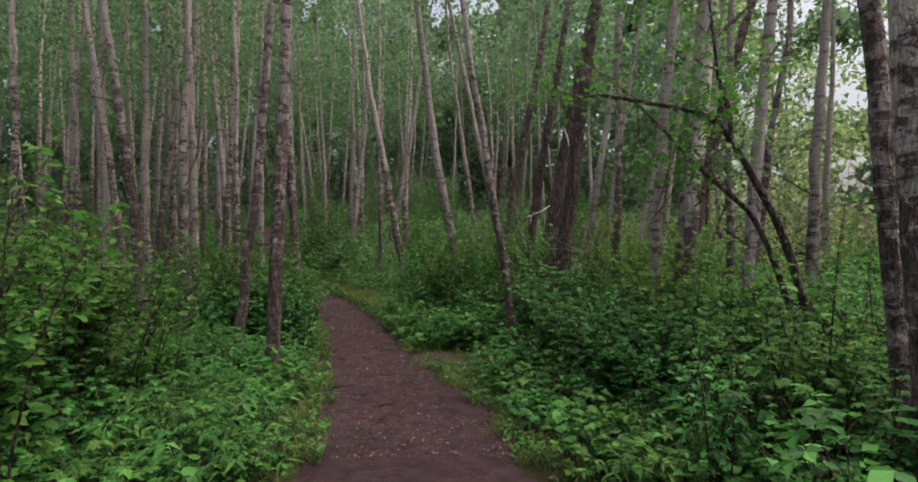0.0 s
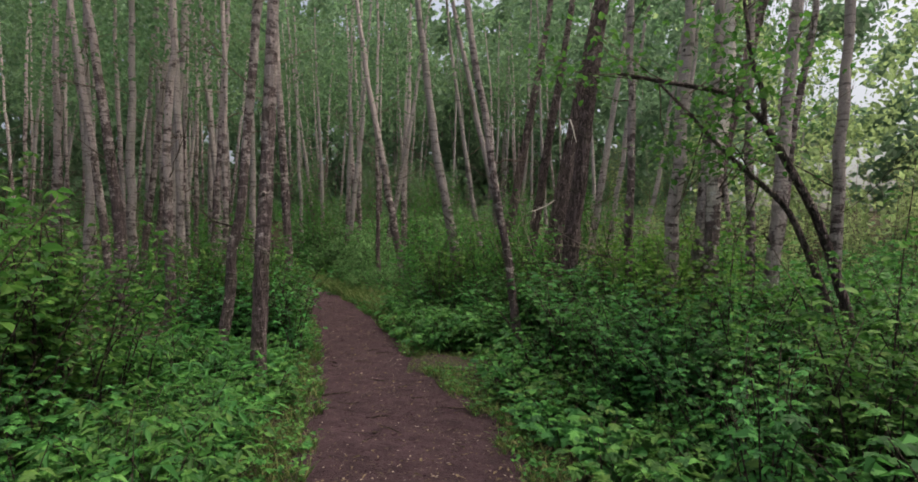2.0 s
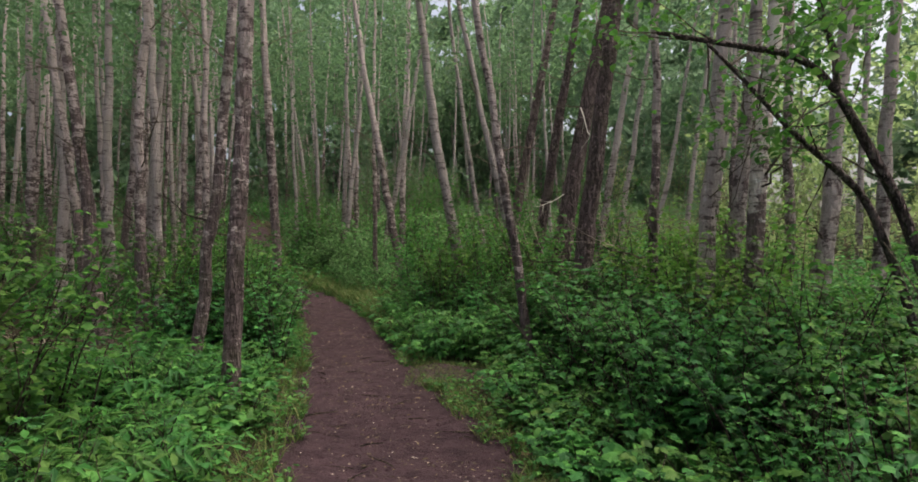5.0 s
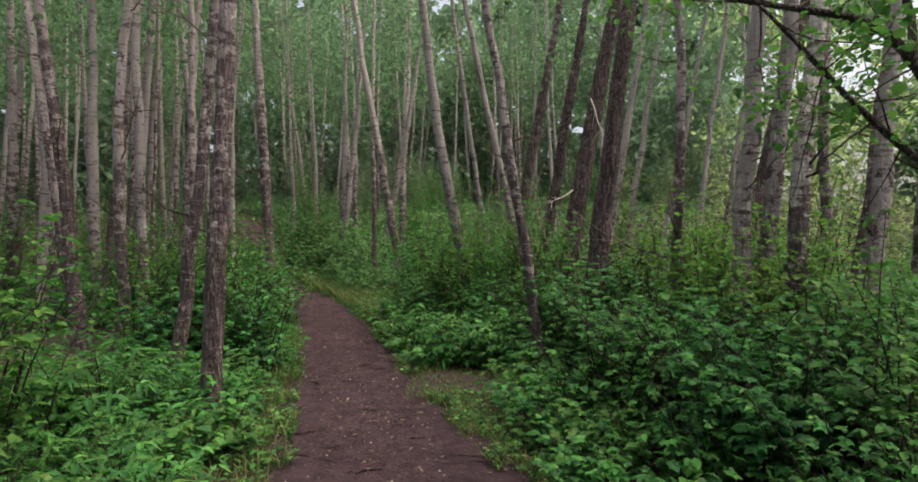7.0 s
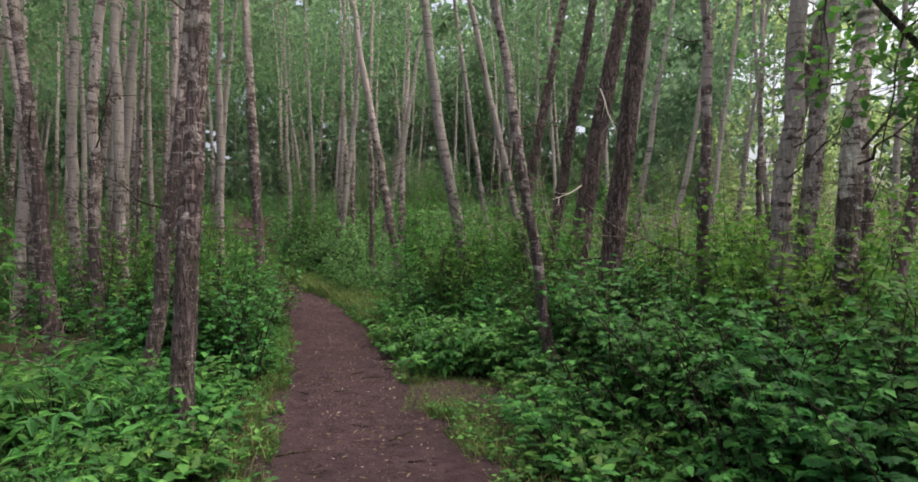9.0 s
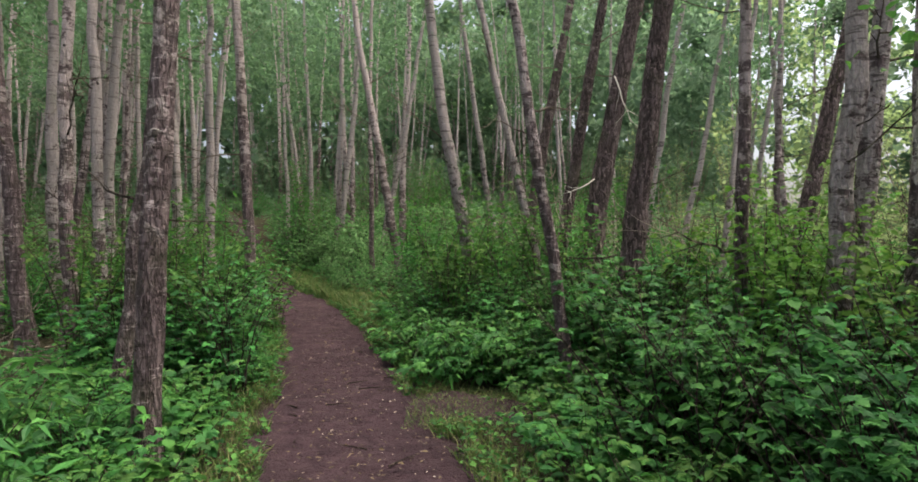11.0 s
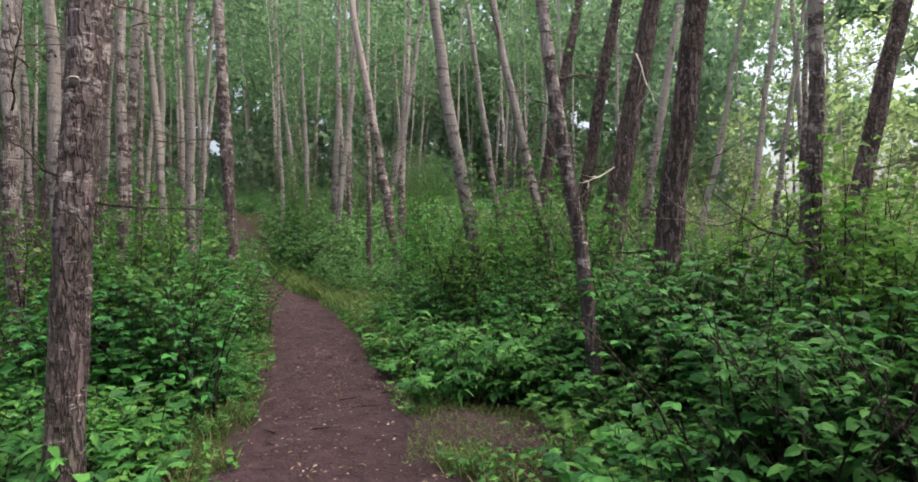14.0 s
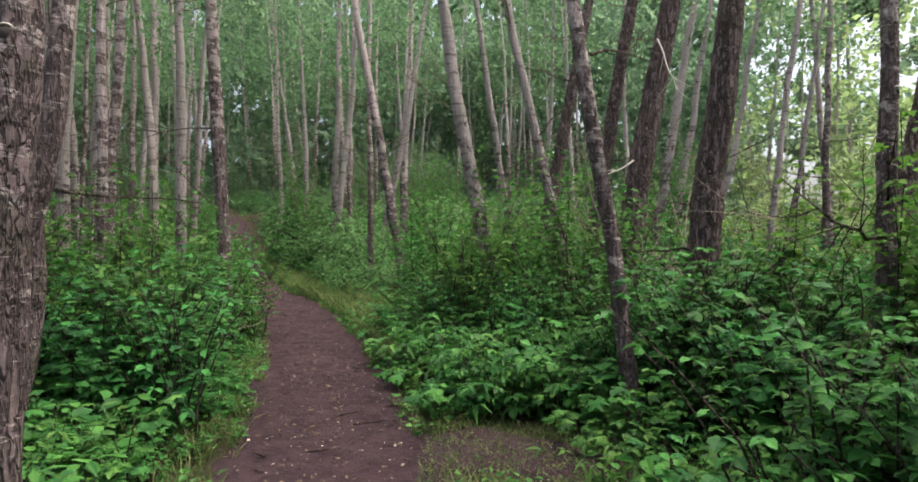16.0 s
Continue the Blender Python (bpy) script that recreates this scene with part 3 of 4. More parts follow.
def scatter_far():
    r = np.random.default_rng(11)
    spots = []
    tries = 0
    while len(spots) < 200 and tries < 9000:
        tries += 1
        y = r.uniform(-14, 62)
        x = r.uniform(-34, 34)
        ahead = y > 15 and abs(x) < 4 + 0.75 * y
        if y < 15 and -10.5 < x < 10.5 and y > -6 and not (y > 12.5 and x < -6.2):
            continue
        if off_trail(x, y) < 1.2 or (x > 4.5 and x > 0.18 * y and r.uniform() < 0.85) or (not ahead and r.uniform() < 0.65):
            continue
        if -3.6 < x < 6.5 and y < 24 and y > 0:
            continue
        if min((math.hypot(x - a, y - b) for a, b in spots), default=9) < 1.05:
            continue
        spots.append((x, y))
        s = r.uniform(0.85, 1.15)
        m = pose(x, y, float(ground_z(x, y)), r.normal() * 2.2, r.normal() * 2.2, r.uniform(0, 360))
        copy_thing(far_kinds[r.integers(0, 6)], m)


scatter_far()


def cluster(seed, x0, x1, y0, y1, count):
    """A close stand of thin trunks."""
    r = np.random.default_rng(seed)
    for _ in range(count):
        x, y = r.uniform(x0, x1), r.uniform(y0, y1)
        copy_thing(far_kinds[r.integers(0, 6)], pose(x, y, float(ground_z(x, y)), r.normal() * 2.5, r.normal() * 3, r.uniform(0, 360)))


cluster(13, -10.5, -6.6, 13.0, 20.0, 9)


# ---- shrubs and saplings ----
def shrub_parts(seed, height, spread, stems, nodes, blank, leaf, material, leaflets=3, start=0.25, flat=0.6, stalks=True):
    """Arching stems with alternate leaf stalks of some leaflets each."""
    r = np.random.default_rng(seed)
    wood, B, A, U, S = [], [], [], [], []
    for i in range(stems):
        a = r.uniform(0, 2 * math.pi)
        reach = spread * math.sqrt(r.uniform(0.02, 1))
        h = height * r.uniform(0.55, 1.05)
        s = np.linspace(0, 1, 9)
        b0 = r.normal(size=2) * spread * 0.22
        p = np.stack([b0[0] + math.cos(a) * reach * s ** 1.6, b0[1] + math.sin(a) * reach * s ** 1.6, -0.06 + h * (s * 1.25 - 0.25 * s * s * (1 + reach / spread * 0.4))], 1)
        p[1:, :2] += np.cumsum(r.normal(size=(8, 2)) * 0.012, 0)
        wood.append(tube(p[::2] if stalks else p[::4], np.linspace(0.008, 0.0025, 5 if stalks else 3) * (0.6 + height * 0.3), 4 if stalks else 3))
        for s0 in np.linspace(start, 1, nodes):
            q = np.array([np.interp(s0, s, p[:, j]) for j in range(3)])
            b = r.uniform(0, 2 * math.pi)
            d = np.array([math.cos(b), math.sin(b), r.uniform(0.0, 0.6)])
            stalk = leaf * r.uniform(0.5, 1.5)
            e = q + d * stalk
            e[2] -= 0.15 * stalk
            if stalks and s0 > 0.35:
                w = np.array([-d[1], d[0], 0.3]) * 0.002
                wood.append((np.array([q - w, q + w, e]), np.array([(0, 1, 2)])))
            big = leaf * r.uniform(0.7, 1.3) * (1.1 - 0.35 * s0)
            for j in range(leaflets):
                t = (0, 1.25, -1.25, 2.2, -2.2)[j] + r.normal() * 0.2
                dd = np.array([d[0] * math.cos(t) - d[1] * math.sin(t), d[0] * math.sin(t) + d[1] * math.cos(t), r.uniform(-0.45, 0.2)])
                B.append(e)
                A.append(dd)
                U.append(np.array([0, 0, 1]) * flat * 2 + r.normal(size=3) * (1 - flat))
                S.append(big * (1.0 if j == 0 else 0.8))
    v, f = join(wood)
    return mesh_tris("stem", v, f, BARK_TWIG, True), leaves("foliage", blank, B, A, U, S, material, r)


def make_shrub(parts, name, label):
    root = tagged(new(name), label, "shrub" if name != "sapling" else "sapling", {"shrub": "shrubs beside the trail", "sapling": "saplings in the wood"}.get(name, "leafy plants beside the trail"))
    child("stem", parts[0], root)
    child("foliage", parts[1], root)
    root.location = (40, -30, float(ground_z(40, -30)))
    return root


SHRUB_L = "bushy green shrub with layered broad leaves"
NEAR = [make_shrub(shrub_parts(400 + i, 1.15, 0.6, 15, 14, LOBED if i % 2 else OVATE, (0.066, 0.074, 0.072, 0.084)[i], LEAF_SHRUB, 3, 0.2, 0.62), "shrub", SHRUB_L) for i in range(4)]
FAR = [make_shrub(shrub_parts(420 + i, 1.3, 0.75, 15, 12, SIMPLE, 0.11, LEAF_SHRUB, 3, 0.15, 0.5, False), "shrub", "dense green shrub deeper in the wood") for i in range(3)]
HERBS = [make_shrub(shrub_parts(440 + i, 0.55, 0.3, 8, 6, (OVATE, NARROW, LOBED)[i], (0.085, 0.13, 0.10)[i], LEAF_HERB, 3, 0.3, 0.65, False), "leafy_plant", "low leafy green plant at the trail side") for i in range(3)]
SAPS = [make_shrub(shrub_parts(460 + i, 2.6, 0.75, 9, 32, OVATE, 0.098, LEAF_SAPLING, 3, 0.08, 0.55), "sapling", "tall thin-stemmed sapling with fresh green leaves") for i in range(3)]
YELLOW = [make_shrub(shrub_parts(470 + i, 2.5, 0.7, 9, 32, OVATE, 0.098, LEAF_YELLOW, 3, 0.1, 0.55), "sapling", "tall sapling with yellow-green leaves, sunlight put into their colour") for i in range(2)]
FARSAPS = [make_shrub(shrub_parts(480 + i, 4.0, 1.1, 8, 30, SIMPLE, 0.13, LEAF_SAPLING, 3, 0.1, 0.45, False), "sapling", "leafy understorey sapling deep in the wood") for i in range(3)]


def plant(kinds, r, x, y, scale):
    src = kinds[r.integers(0, len(kinds))]
    ob = copy_thing(src, pose(x, y, float(ground_z(x, y)), r.normal() * 4, r.normal() * 4, r.uniform(0, 360)))
    ob.scale = (scale * r.uniform(0.9, 1.15), scale * r.uniform(0.9, 1.15), scale)
    return ob


def fill(kinds, seed, x0, x1, y0, y1, count, low, high, margin, gap=0.3, shape=None):
    """Plants spread over a stretch of the plan, kept off the trail."""
    r = np.random.default_rng(seed)
    put, tries = [], 0
    while len(put) < count and tries < count * 40:
        tries += 1
        x, y = r.uniform(x0, x1), r.uniform(y0, y1)
        s = r.uniform(low, high)
        if clear_of(x, y) < margin or (shape and not shape(x, y)):
            continue
        if any(abs(x - a) < gap and abs(y - b) < gap for a, b in put):
            continue
        put.append((x, y))
        plant(kinds, r, x, y, s)


def thicket(name, label, kinds, material, seed, stretches):
    """Uncounted shrubs of the deep wood, joined: stretches of x0, x1, y0, y1, count, smallest, largest, margin."""
    r = np.random.default_rng(seed)
    wood, leaf = [], []
    store = []
    for src in kinds:
        got = []
        for c in sorted(src.children, key=lambda o: o.name.startswith("foliage")):
            v = np.empty(len(c.data.vertices) * 3, np.float32)
            c.data.vertices.foreach_get("co", v)
            f = np.empty(len(c.data.polygons) * 3, np.int32)
            c.data.polygons.foreach_get("vertices", f)
            got.append((v.reshape(-1, 3), f.reshape(-1, 3)))
        store.append(got)
    for x0, x1, y0, y1, count, low, high, margin in stretches:
        n = 0
        while n < count:
            x, y = r.uniform(x0, x1), r.uniform(y0, y1)
            if off_trail(x, y) < margin or littered(x, y) < 1:
                continue
            n += 1
            m = np.array(pose(0, 0, 0, r.normal() * 4, r.normal() * 4, r.uniform(0, 360)).to_3x3()) * r.uniform(low, high)
            at = np.array([x, y, float(ground_z(x, y))])
            for (v, f), to in zip(store[r.integers(0, len(store))], (wood, leaf)):
                to.append((v @ m.T + at, f))
    ob = tagged(new(name, mesh_tris(name, *join(leaf), material)), label, "undergrowth", kind="stuff")
    child("stem", mesh_tris("stem", *join(wood), BARK_TWIG, True), ob)


# tall shrubs where the walk begins, on the open side
fill(SAPS, 2, -5.6, -3.05, 3.7, 5.9, 32, 0.75, 1.0, 1.45, 0.25)
fill(SAPS, 26, -3.6, -2.6, 3.0, 4.0, 3, 0.95, 1.15, 1.6, 0.3)
fill(NEAR, 1, -5.0, -2.9, 3.4, 5.5, 13, 0.8, 1.2, 1.5, 0.36)
fill(HERBS, 3, -3.6, -1.2, 3.0, 9.2, 85, 0.6, 1.15, 0.3, 0.18)
fill(NEAR, 4, -4.6, -1.6, 2.6, 8.2, 20, 0.35, 0.55, 0.65, 0.4)
fill(HERBS[1:2], 31, -2.6, -1.7, 3.6, 5.4, 9, 1.0, 1.35, 0.35, 0.3)
for px, py, ps in ((-3.2, 6.7, 1.6), (-3.0, 6.42, 1.45), (-3.42, 6.5, 1.7), (-2.85, 6.85, 1.3), (-3.62, 6.75, 1.5)):
    plant(HERBS[1:2], rng, px, py, ps)
# behind the first aspen
fill(NEAR, 5, -5.0, -2.6, 9.0, 12.8, 34, 0.75, 1.3, 0.4, 0.3, lambda x, y: littered(x, y) > 1)
fill(SAPS, 28, -7.0, -3.9, 12.0, 14.8, 9, 0.6, 0.85, 0.9, 0.5)
fill(HERBS, 6, -4.6, -2.2, 9.0, 14.0, 45, 0.7, 1.2, 0.25, 0.2)
r5 = np.random.default_rng(99)
for px, py, ps in ((-3.45, 11.85, 0.62), (-3.35, 12.55, 0.66), (-3.6, 13.2, 0.7), (-3.75, 12.3, 0.75), (-3.9, 14.0, 0.6)):
    plant(SAPS, r5, px, py, ps)
fill(SAPS, 30, -5.0, -3.3, 9.8, 12.6, 11, 0.72, 0.92, 0.75, 0.4)
# thicket across the trail
fill(SAPS, 12, -0.9, 1.8, 11.4, 14.6, 17, 0.75, 1.1, 0.85, 0.4)
fill(NEAR, 13, -1.4, 2.6, 10.6, 14.0, 18, 0.7, 1.1, 0.55, 0.4)
fill(HERBS, 14, -1.8, 1.3, 9.2, 13.0, 64, 0.9, 1.45, 0.12, 0.18)
fill(NEAR, 32, -1.2, 0.9, 9.9, 11.4, 12, 0.45, 0.7, 0.35, 0.3)
fill(NEAR, 34, -1.3, 1.2, 11.0, 12.4, 14, 0.75, 1.05, 0.5, 0.3)
fill(NEAR, 33, 1.05, 3.2, 8.5, 10.0, 20, 0.95, 1.3, 1.0, 0.32)
# leafy plants round the crooked aspen and before the dark poplar
r7 = np.random.default_rng(71)
for px, py, ps in ((1.38, 9.35, 1.3), (1.62, 9.05, 1.35), (1.85, 9.5, 1.4), (1.25, 9.75, 1.2), (2.0, 9.1, 1.4), (1.5, 8.7, 1.15), (1.72, 8.4, 1.2), (1.32, 8.95, 1.05), (1.95, 8.6, 1.3), (1.55, 9.65, 1.45)):
    plant(NEAR, r7, px, py, ps)
for px, py, ps in ((0.72, 8.78, 0.9), (0.95, 8.84, 1.05), (1.1, 8.62, 1.0), (0.58, 9.0, 0.95), (1.2, 9.05, 1.2), (0.85, 8.62, 0.7)):
    plant(HERBS, r7, px, py, ps)
# big shrubs close on the other side
fill(NEAR, 17, 1.0, 3.4, 5.6, 8.8, 42, 0.85, 1.3, 1.05, 0.29)
fill(YELLOW, 27, 2.2, 3.2, 6.9, 7.9, 7, 0.75, 0.9, 0.9, 0.3)
fill(SAPS, 29, 2.1, 4.2, 3.8, 6.2, 15, 0.6, 0.78, 1.3, 0.36)
fill(NEAR, 18, 1.35, 4.0, 2.9, 5.6, 24, 0.75, 1.1, 0.95, 0.34, lambda x, y: math.hypot(x - 2.28, y - 2.85) > 0.3)
fill(HERBS, 19, 0.4, 2.0, 3.5, 9.2, 80, 0.6, 1.1, 0.22, 0.17)
fill(NEAR, 20, 2.6, 4.5, 5.0, 9.0, 12, 0.9, 1.3, 0.9, 0.4)
fill(YELLOW, 21, 2.2, 3.4, 7.9, 10.0, 7, 0.85, 1.05, 1.0, 0.4)
# tall leafy clump where the trail is lost from sight
r6 = np.random.default_rng(61)
for px, py, ps in ((-5.75, 23.4, 0.8), (-5.2, 23.0, 0.7), (-6.0, 24.3, 0.95), (-4.7, 23.6, 0.75), (-5.3, 24.4, 0.9), (-5.0, 22.2, 0.55)):
    plant(FARSAPS, r6, px, py, ps)
# the deep wood
thicket("thicket", "dense green shrubs filling the wood between trunks", FAR, LEAF_SHRUB, 7, (
    (-12.0, -5.9, 8.5, 19.0, 44, 0.5, 0.9, 0.6), (-9.5, -5.2, 16.5, 25.0, 26, 0.8, 1.2, 0.35), (-5.6, 0.5, 22.5, 29.0, 26, 0.9, 1.5, 0.7),
    (-1.5, 8.0, 13.0, 24.0, 60, 0.8, 1.3, 1.0), (6.0, 14.0, 9.0, 26.0, 40, 0.8, 1.4, 1.0), (3.4, 8.0, 5.0, 13.0, 40, 0.8, 1.2, 0.9), (-14, -6, 26.0, 36.0, 40, 0.7, 1.2, 0.35), (-11, 10, -9, 2.6, 80, 0.5, 0.9, 0.6), (4.0, 13.0, 1.0, 10.0, 34, 0.8, 1.25, 0.9), (-11.0, -5.5, 2.0, 8.0, 26, 0.6, 1.0, 1.8), (-9.0, -4.0, 12.6, 18.0, 20, 0.7, 1.1, 0.5)))
thicket("verge_plants", "small leafy plants crowding the trail's edge", HERBS, LEAF_HERB, 35, ((-2.6, 0.9, 9.3, 14.5, 90, 0.4, 0.8, -0.02), (-1.6, 1.2, 9.4, 13.0, 44, 0.9, 1.4, 0.15), (-4.2, -2.0, 5.0, 13.5, 60, 0.35, 0.7, 0.0)))
# crown leaf colour here gives the deep shrubs a painted haze
thicket("deep_shrubs", "shrubs deep in the wood, leaf colour greyed for haze", FAR, LEAF_CROWN_HAZE, 17, ((-26, 22, 27.0, 50.0, 64, 0.8, 1.4, 0.7),))
thicket("bend_shrubs", "light green shrubs where the trail bends, leaf colour raised against shade", FAR, LEAF_BEND, 9, ((-6.6, -4.2, 21.5, 25.0, 8, 1.1, 1.7, 0.45), (-6.0, -2.5, 18.5, 24.0, 15, 0.75, 1.3, 0.5), (-5.6, 0.5, 20.0, 27.0, 18, 1.0, 1.9, 0.8), (-4.2, -0.6, 16.5, 20.0, 16, 0.35, 0.75, 0.5)))
thicket("clearing_shrubs", "yellow-green shrubs at the edge of a clearing, sunlight put into their leaf colour", FARSAPS, LEAF_SUN_TINT, 10, ((4.5, 13.0, 11.0, 26.0, 22, 0.45, 0.8, 1.0), (9.0, 24.0, 16.0, 40.0, 26, 0.8, 1.5, 1.0)))
thicket("understorey", "leafy young trees filling the wood below the crowns", FARSAPS, LEAF_SAPLING, 8, (
    (-13, -4.8, 13.5, 24.0, 24, 0.5, 0.85, 1.0), (-7.0, 0.0, 23.5, 30.0, 16, 0.7, 1.0, 0.9), (0.5, 5.0, 15.0, 26.0, 14, 0.55, 0.95, 1.0)))
thicket("far_understorey", "young trees filling the far wood below the crowns, leaf colour greyed for haze", FARSAPS, LEAF_CROWN_HAZE, 18, ((-28, 12, 27.0, 40.0, 26, 0.9, 1.3, 1.2), (-34, 18, 36.0, 54.0, 26, 1.1, 1.7, 1.2)))


# arching dark limbs out of the shrubs, with leafy tips
def arching_tree():
    r = np.random.default_rng(77)
    root = tagged(new("arching_shrub"), "dark bare arching limbs with leafy tips rising from shrubs", "shrub")
    root.location = (3.6, 5.5, float(ground_z(3.6, 5.5)))
    limbs = (((0.0, 0.0, -0.1), (-0.2, 0.0, 0.9), (-0.5, 0.0, 1.9), (-0.76, 0.0, 2.35), (-0.98, 0.0, 2.76), (-1.2, 0.05, 3.0), (-1.6, 0.1, 3.08), (-2.2, 0.15, 3.2)),
             ((-0.97, 0.0, 2.72), (-0.98, 0.0, 3.0), (-1.10, -0.02, 3.3), (-1.14, 0.0, 3.8), (-1.2, 0.0, 4.3)),
             ((-0.1, 0.05, -0.1), (-0.35, 0.1, 1.1), (-0.68, 0.1, 1.98), (-1.0, 0.1, 2.25), (-1.28, 0.1, 2.5), (-1.6, 0.1, 2.85), (-1.85, 0.1, 3.1)))
    tips = []
    for pts, thick in zip(limbs, (0.05, 0.028, 0.034)):
        p = np.array(pts)
        s = np.linspace(0, len(p) - 1, 30)
        p = np.stack([np.interp(s, range(len(p)), p[:, i]) for i in range(3)], 1)
        for _ in range(3):
            p[1:-1] = (p[:-2] + p[1:-1] * 2 + p[2:]) / 4
        v, f = tube(p, np.linspace(thick, thick * 0.35, 30), 9, r, 0.04)
        child("limb", mesh_tris("limb", v, f, BARK_DARK, True), root)
        for _ in range(11):
            i = r.integers(14, 30)
            d = r.normal(size=3) * np.array([1, 1, 0.6]) + np.array([-0.5, 0, 0.3])
            q = limb_points(p[i], d, r.uniform(0.4, 1.1), 0.1, r, 6)
            v, f = tube(q, np.linspace(0.007, 0.002, 6), 4)
            child("branch", mesh_tris("branch", v, f, BARK_TWIG, True), root)
            tips += [q[j] for j in (3, 4, 5)]
    tips = np.array([t for t in tips if t[2] > 2.35])
    n = 1500
    pick = r.integers(0, len(tips), n)
    base = tips[pick] + r.normal(size=(n, 3)) * np.array([0.17, 0.17, 0.1])
    along = r.normal(size=(n, 3)) * np.array([1, 1, 0.4]) + np.array([0, 0, -0.2])
    child("foliage", leaves("foliage", OVATE, base, along, r.normal(size=(n, 3)) * 0.4 + np.array([0, 0, 1]), r.uniform(0.05, 0.085, n), LEAF_SAPLING, r), root)


arching_tree()


# ---- ground cover, grass, litter: more than anyone could count ----
def cover(name, label, seed, count, blank, size, height, material, pick, tilt=0.6, kind_cat="plants"):
    r = np.random.default_rng(seed)
    P = pick(r, count)
    n = len(P)
    z = ground_z(P[:, 0], P[:, 1]) + r.uniform(height[0], height[1], n)
    base = np.column_stack([P, z])
    a = r.uniform(0, 2 * math.pi, n)
    along = np.column_stack([np.cos(a), np.sin(a), r.uniform(-0.3, 0.5, n) + tilt])
    up = r.normal(size=(n, 3)) * 0.35 + np.array([0, 0, 1.0])
    ob = new(name, leaves(name, blank, base, along, up, r.uniform(size[0], size[1], n), material, r))
    return tagged(ob, label, kind_cat, kind="stuff")


def floor_leaves():
    r = np.random.default_rng(52)
    P = spread(-9, 8, -4.0, 18.0, 0.0)(r, 9000)
    n = len(P)
    base = np.column_stack([P, floor_height(P[:, 0], P[:, 1]) + 0.012])
    ob = new("fallen_leaves", leaves("fallen_leaves", SIMPLE, base, r.normal(size=(n, 3)) * np.array([1, 1, 0.15]), r.normal(size=(n, 3)) * 0.3 + np.array([0, 0, 1]), r.uniform(0.03, 0.07, n), DRY, r))
    tagged(ob, "brown fallen leaves rotting on the forest floor", "leaf litter", kind="stuff")


def verge(r, n):
    """Spots along both edges of the trail, in uneven tufts."""
    y = r.uniform(1.5, 26, n * 2)
    tuft = np.sin(y * 5.1) * np.sin(y * 2.3 + 1) + np.sin(y * 11.3) * 0.5
    s = r.choice([-1, 1], n * 2)
    e = np.abs(r.normal(0.14, 0.26, n * 2)) - 0.2 + 0.16 * (tuft < 0)
    keep = r.uniform(0, 1, n * 2) < 0.35 + 0.4 * (tuft > -0.2)
    x = trail_x(y) + s * (trail_half(y) + e)
    keep &= spur(x, y) > 1.0
    return np.column_stack([x, y])[keep][:n]


def spread(x0, x1, y0, y1, margin):
    def f(r, n):
        P = np.column_stack([r.uniform(x0, x1, n * 2), r.uniform(y0, y1, n * 2)])
        return P[(clear_of(P[:, 0], P[:, 1]) > margin) & (littered(P[:, 0], P[:, 1]) > r.uniform(0.75, 1.05, n * 2))][:n]
    return f


def meadow(r, n):
    """The grassy verge inside the bend and the worn side spur."""
    y = r.uniform(10.9, 23, n)
    return np.column_stack([trail_x(y) + trail_half(y) + np.abs(r.normal(0.25, 0.45, n)), y])


floor_leaves()
cover("grass_verge", "thin green grass blades along the trail's edges", 31, 19000, BLADE, (0.06, 0.22), (-0.02, 0.0), LEAF_GRASS, verge, 1.3, "grass")
cover("grass_patch", "longer fresh grass on the inside of the bend", 32, 13000, BLADE, (0.14, 0.42), (-0.02, 0.0), LEAF_GRASS, meadow, 1.5, "grass")
cover("low_herbs", "small green herb leaves covering the verge", 33, 9000, SIMPLE, (0.03, 0.075), (0.0, 0.14), LEAF_HERB, verge, 0.1)
cover("ground_plants", "knee-high green leaves covering the forest floor", 34, 15000, OVATE, (0.06, 0.13), (0.02, 0.36), LEAF_HERB, spread(-6.5, 5.0, 2.5, 14.0, 0.25), 0.0)
cover("wood_plants", "low green plants on the forest floor deeper in the wood", 39, 24000, SIMPLE, (0.05, 0.11), (0.02, 0.38), LEAF_HERB, lambda r, n: (lambda P: P[(P[:, 0] < -6.3) | (P[:, 0] > 4.8) | (P[:, 1] < 2.6) | (P[:, 1] > 13.8)])(spread(-13.0, 11.0, -9.0, 16.0, 0.3)(r, n)), 0.0)
# the far rise takes the haze-greyed crown colour too
cover("far_undergrowth", "green undergrowth on the far rise", 36, 24000, SIMPLE, (0.14, 0.3), (0.02, 0.8), LEAF_CROWN_HAZE, spread(-28, 22, 26.0, 56.0, 0.05), 0.0)
cover("spur_grass", "sparse worn grass on bare soil beside the trail", 37, 5200, BLADE, (0.03, 0.11), (-0.01, 0.0), LEAF_GRASS, spread(-0.7, 1.1, 8.0, 9.3, -0.7), 1.2, "grass")
cover("spur_herbs", "tiny green herb leaves on the worn patch", 38, 1500, SIMPLE, (0.01, 0.03), (0.0, 0.05), LEAF_GRASS, spread(-0.7, 1.2, 7.9, 9.4, -0.7), 0.1)
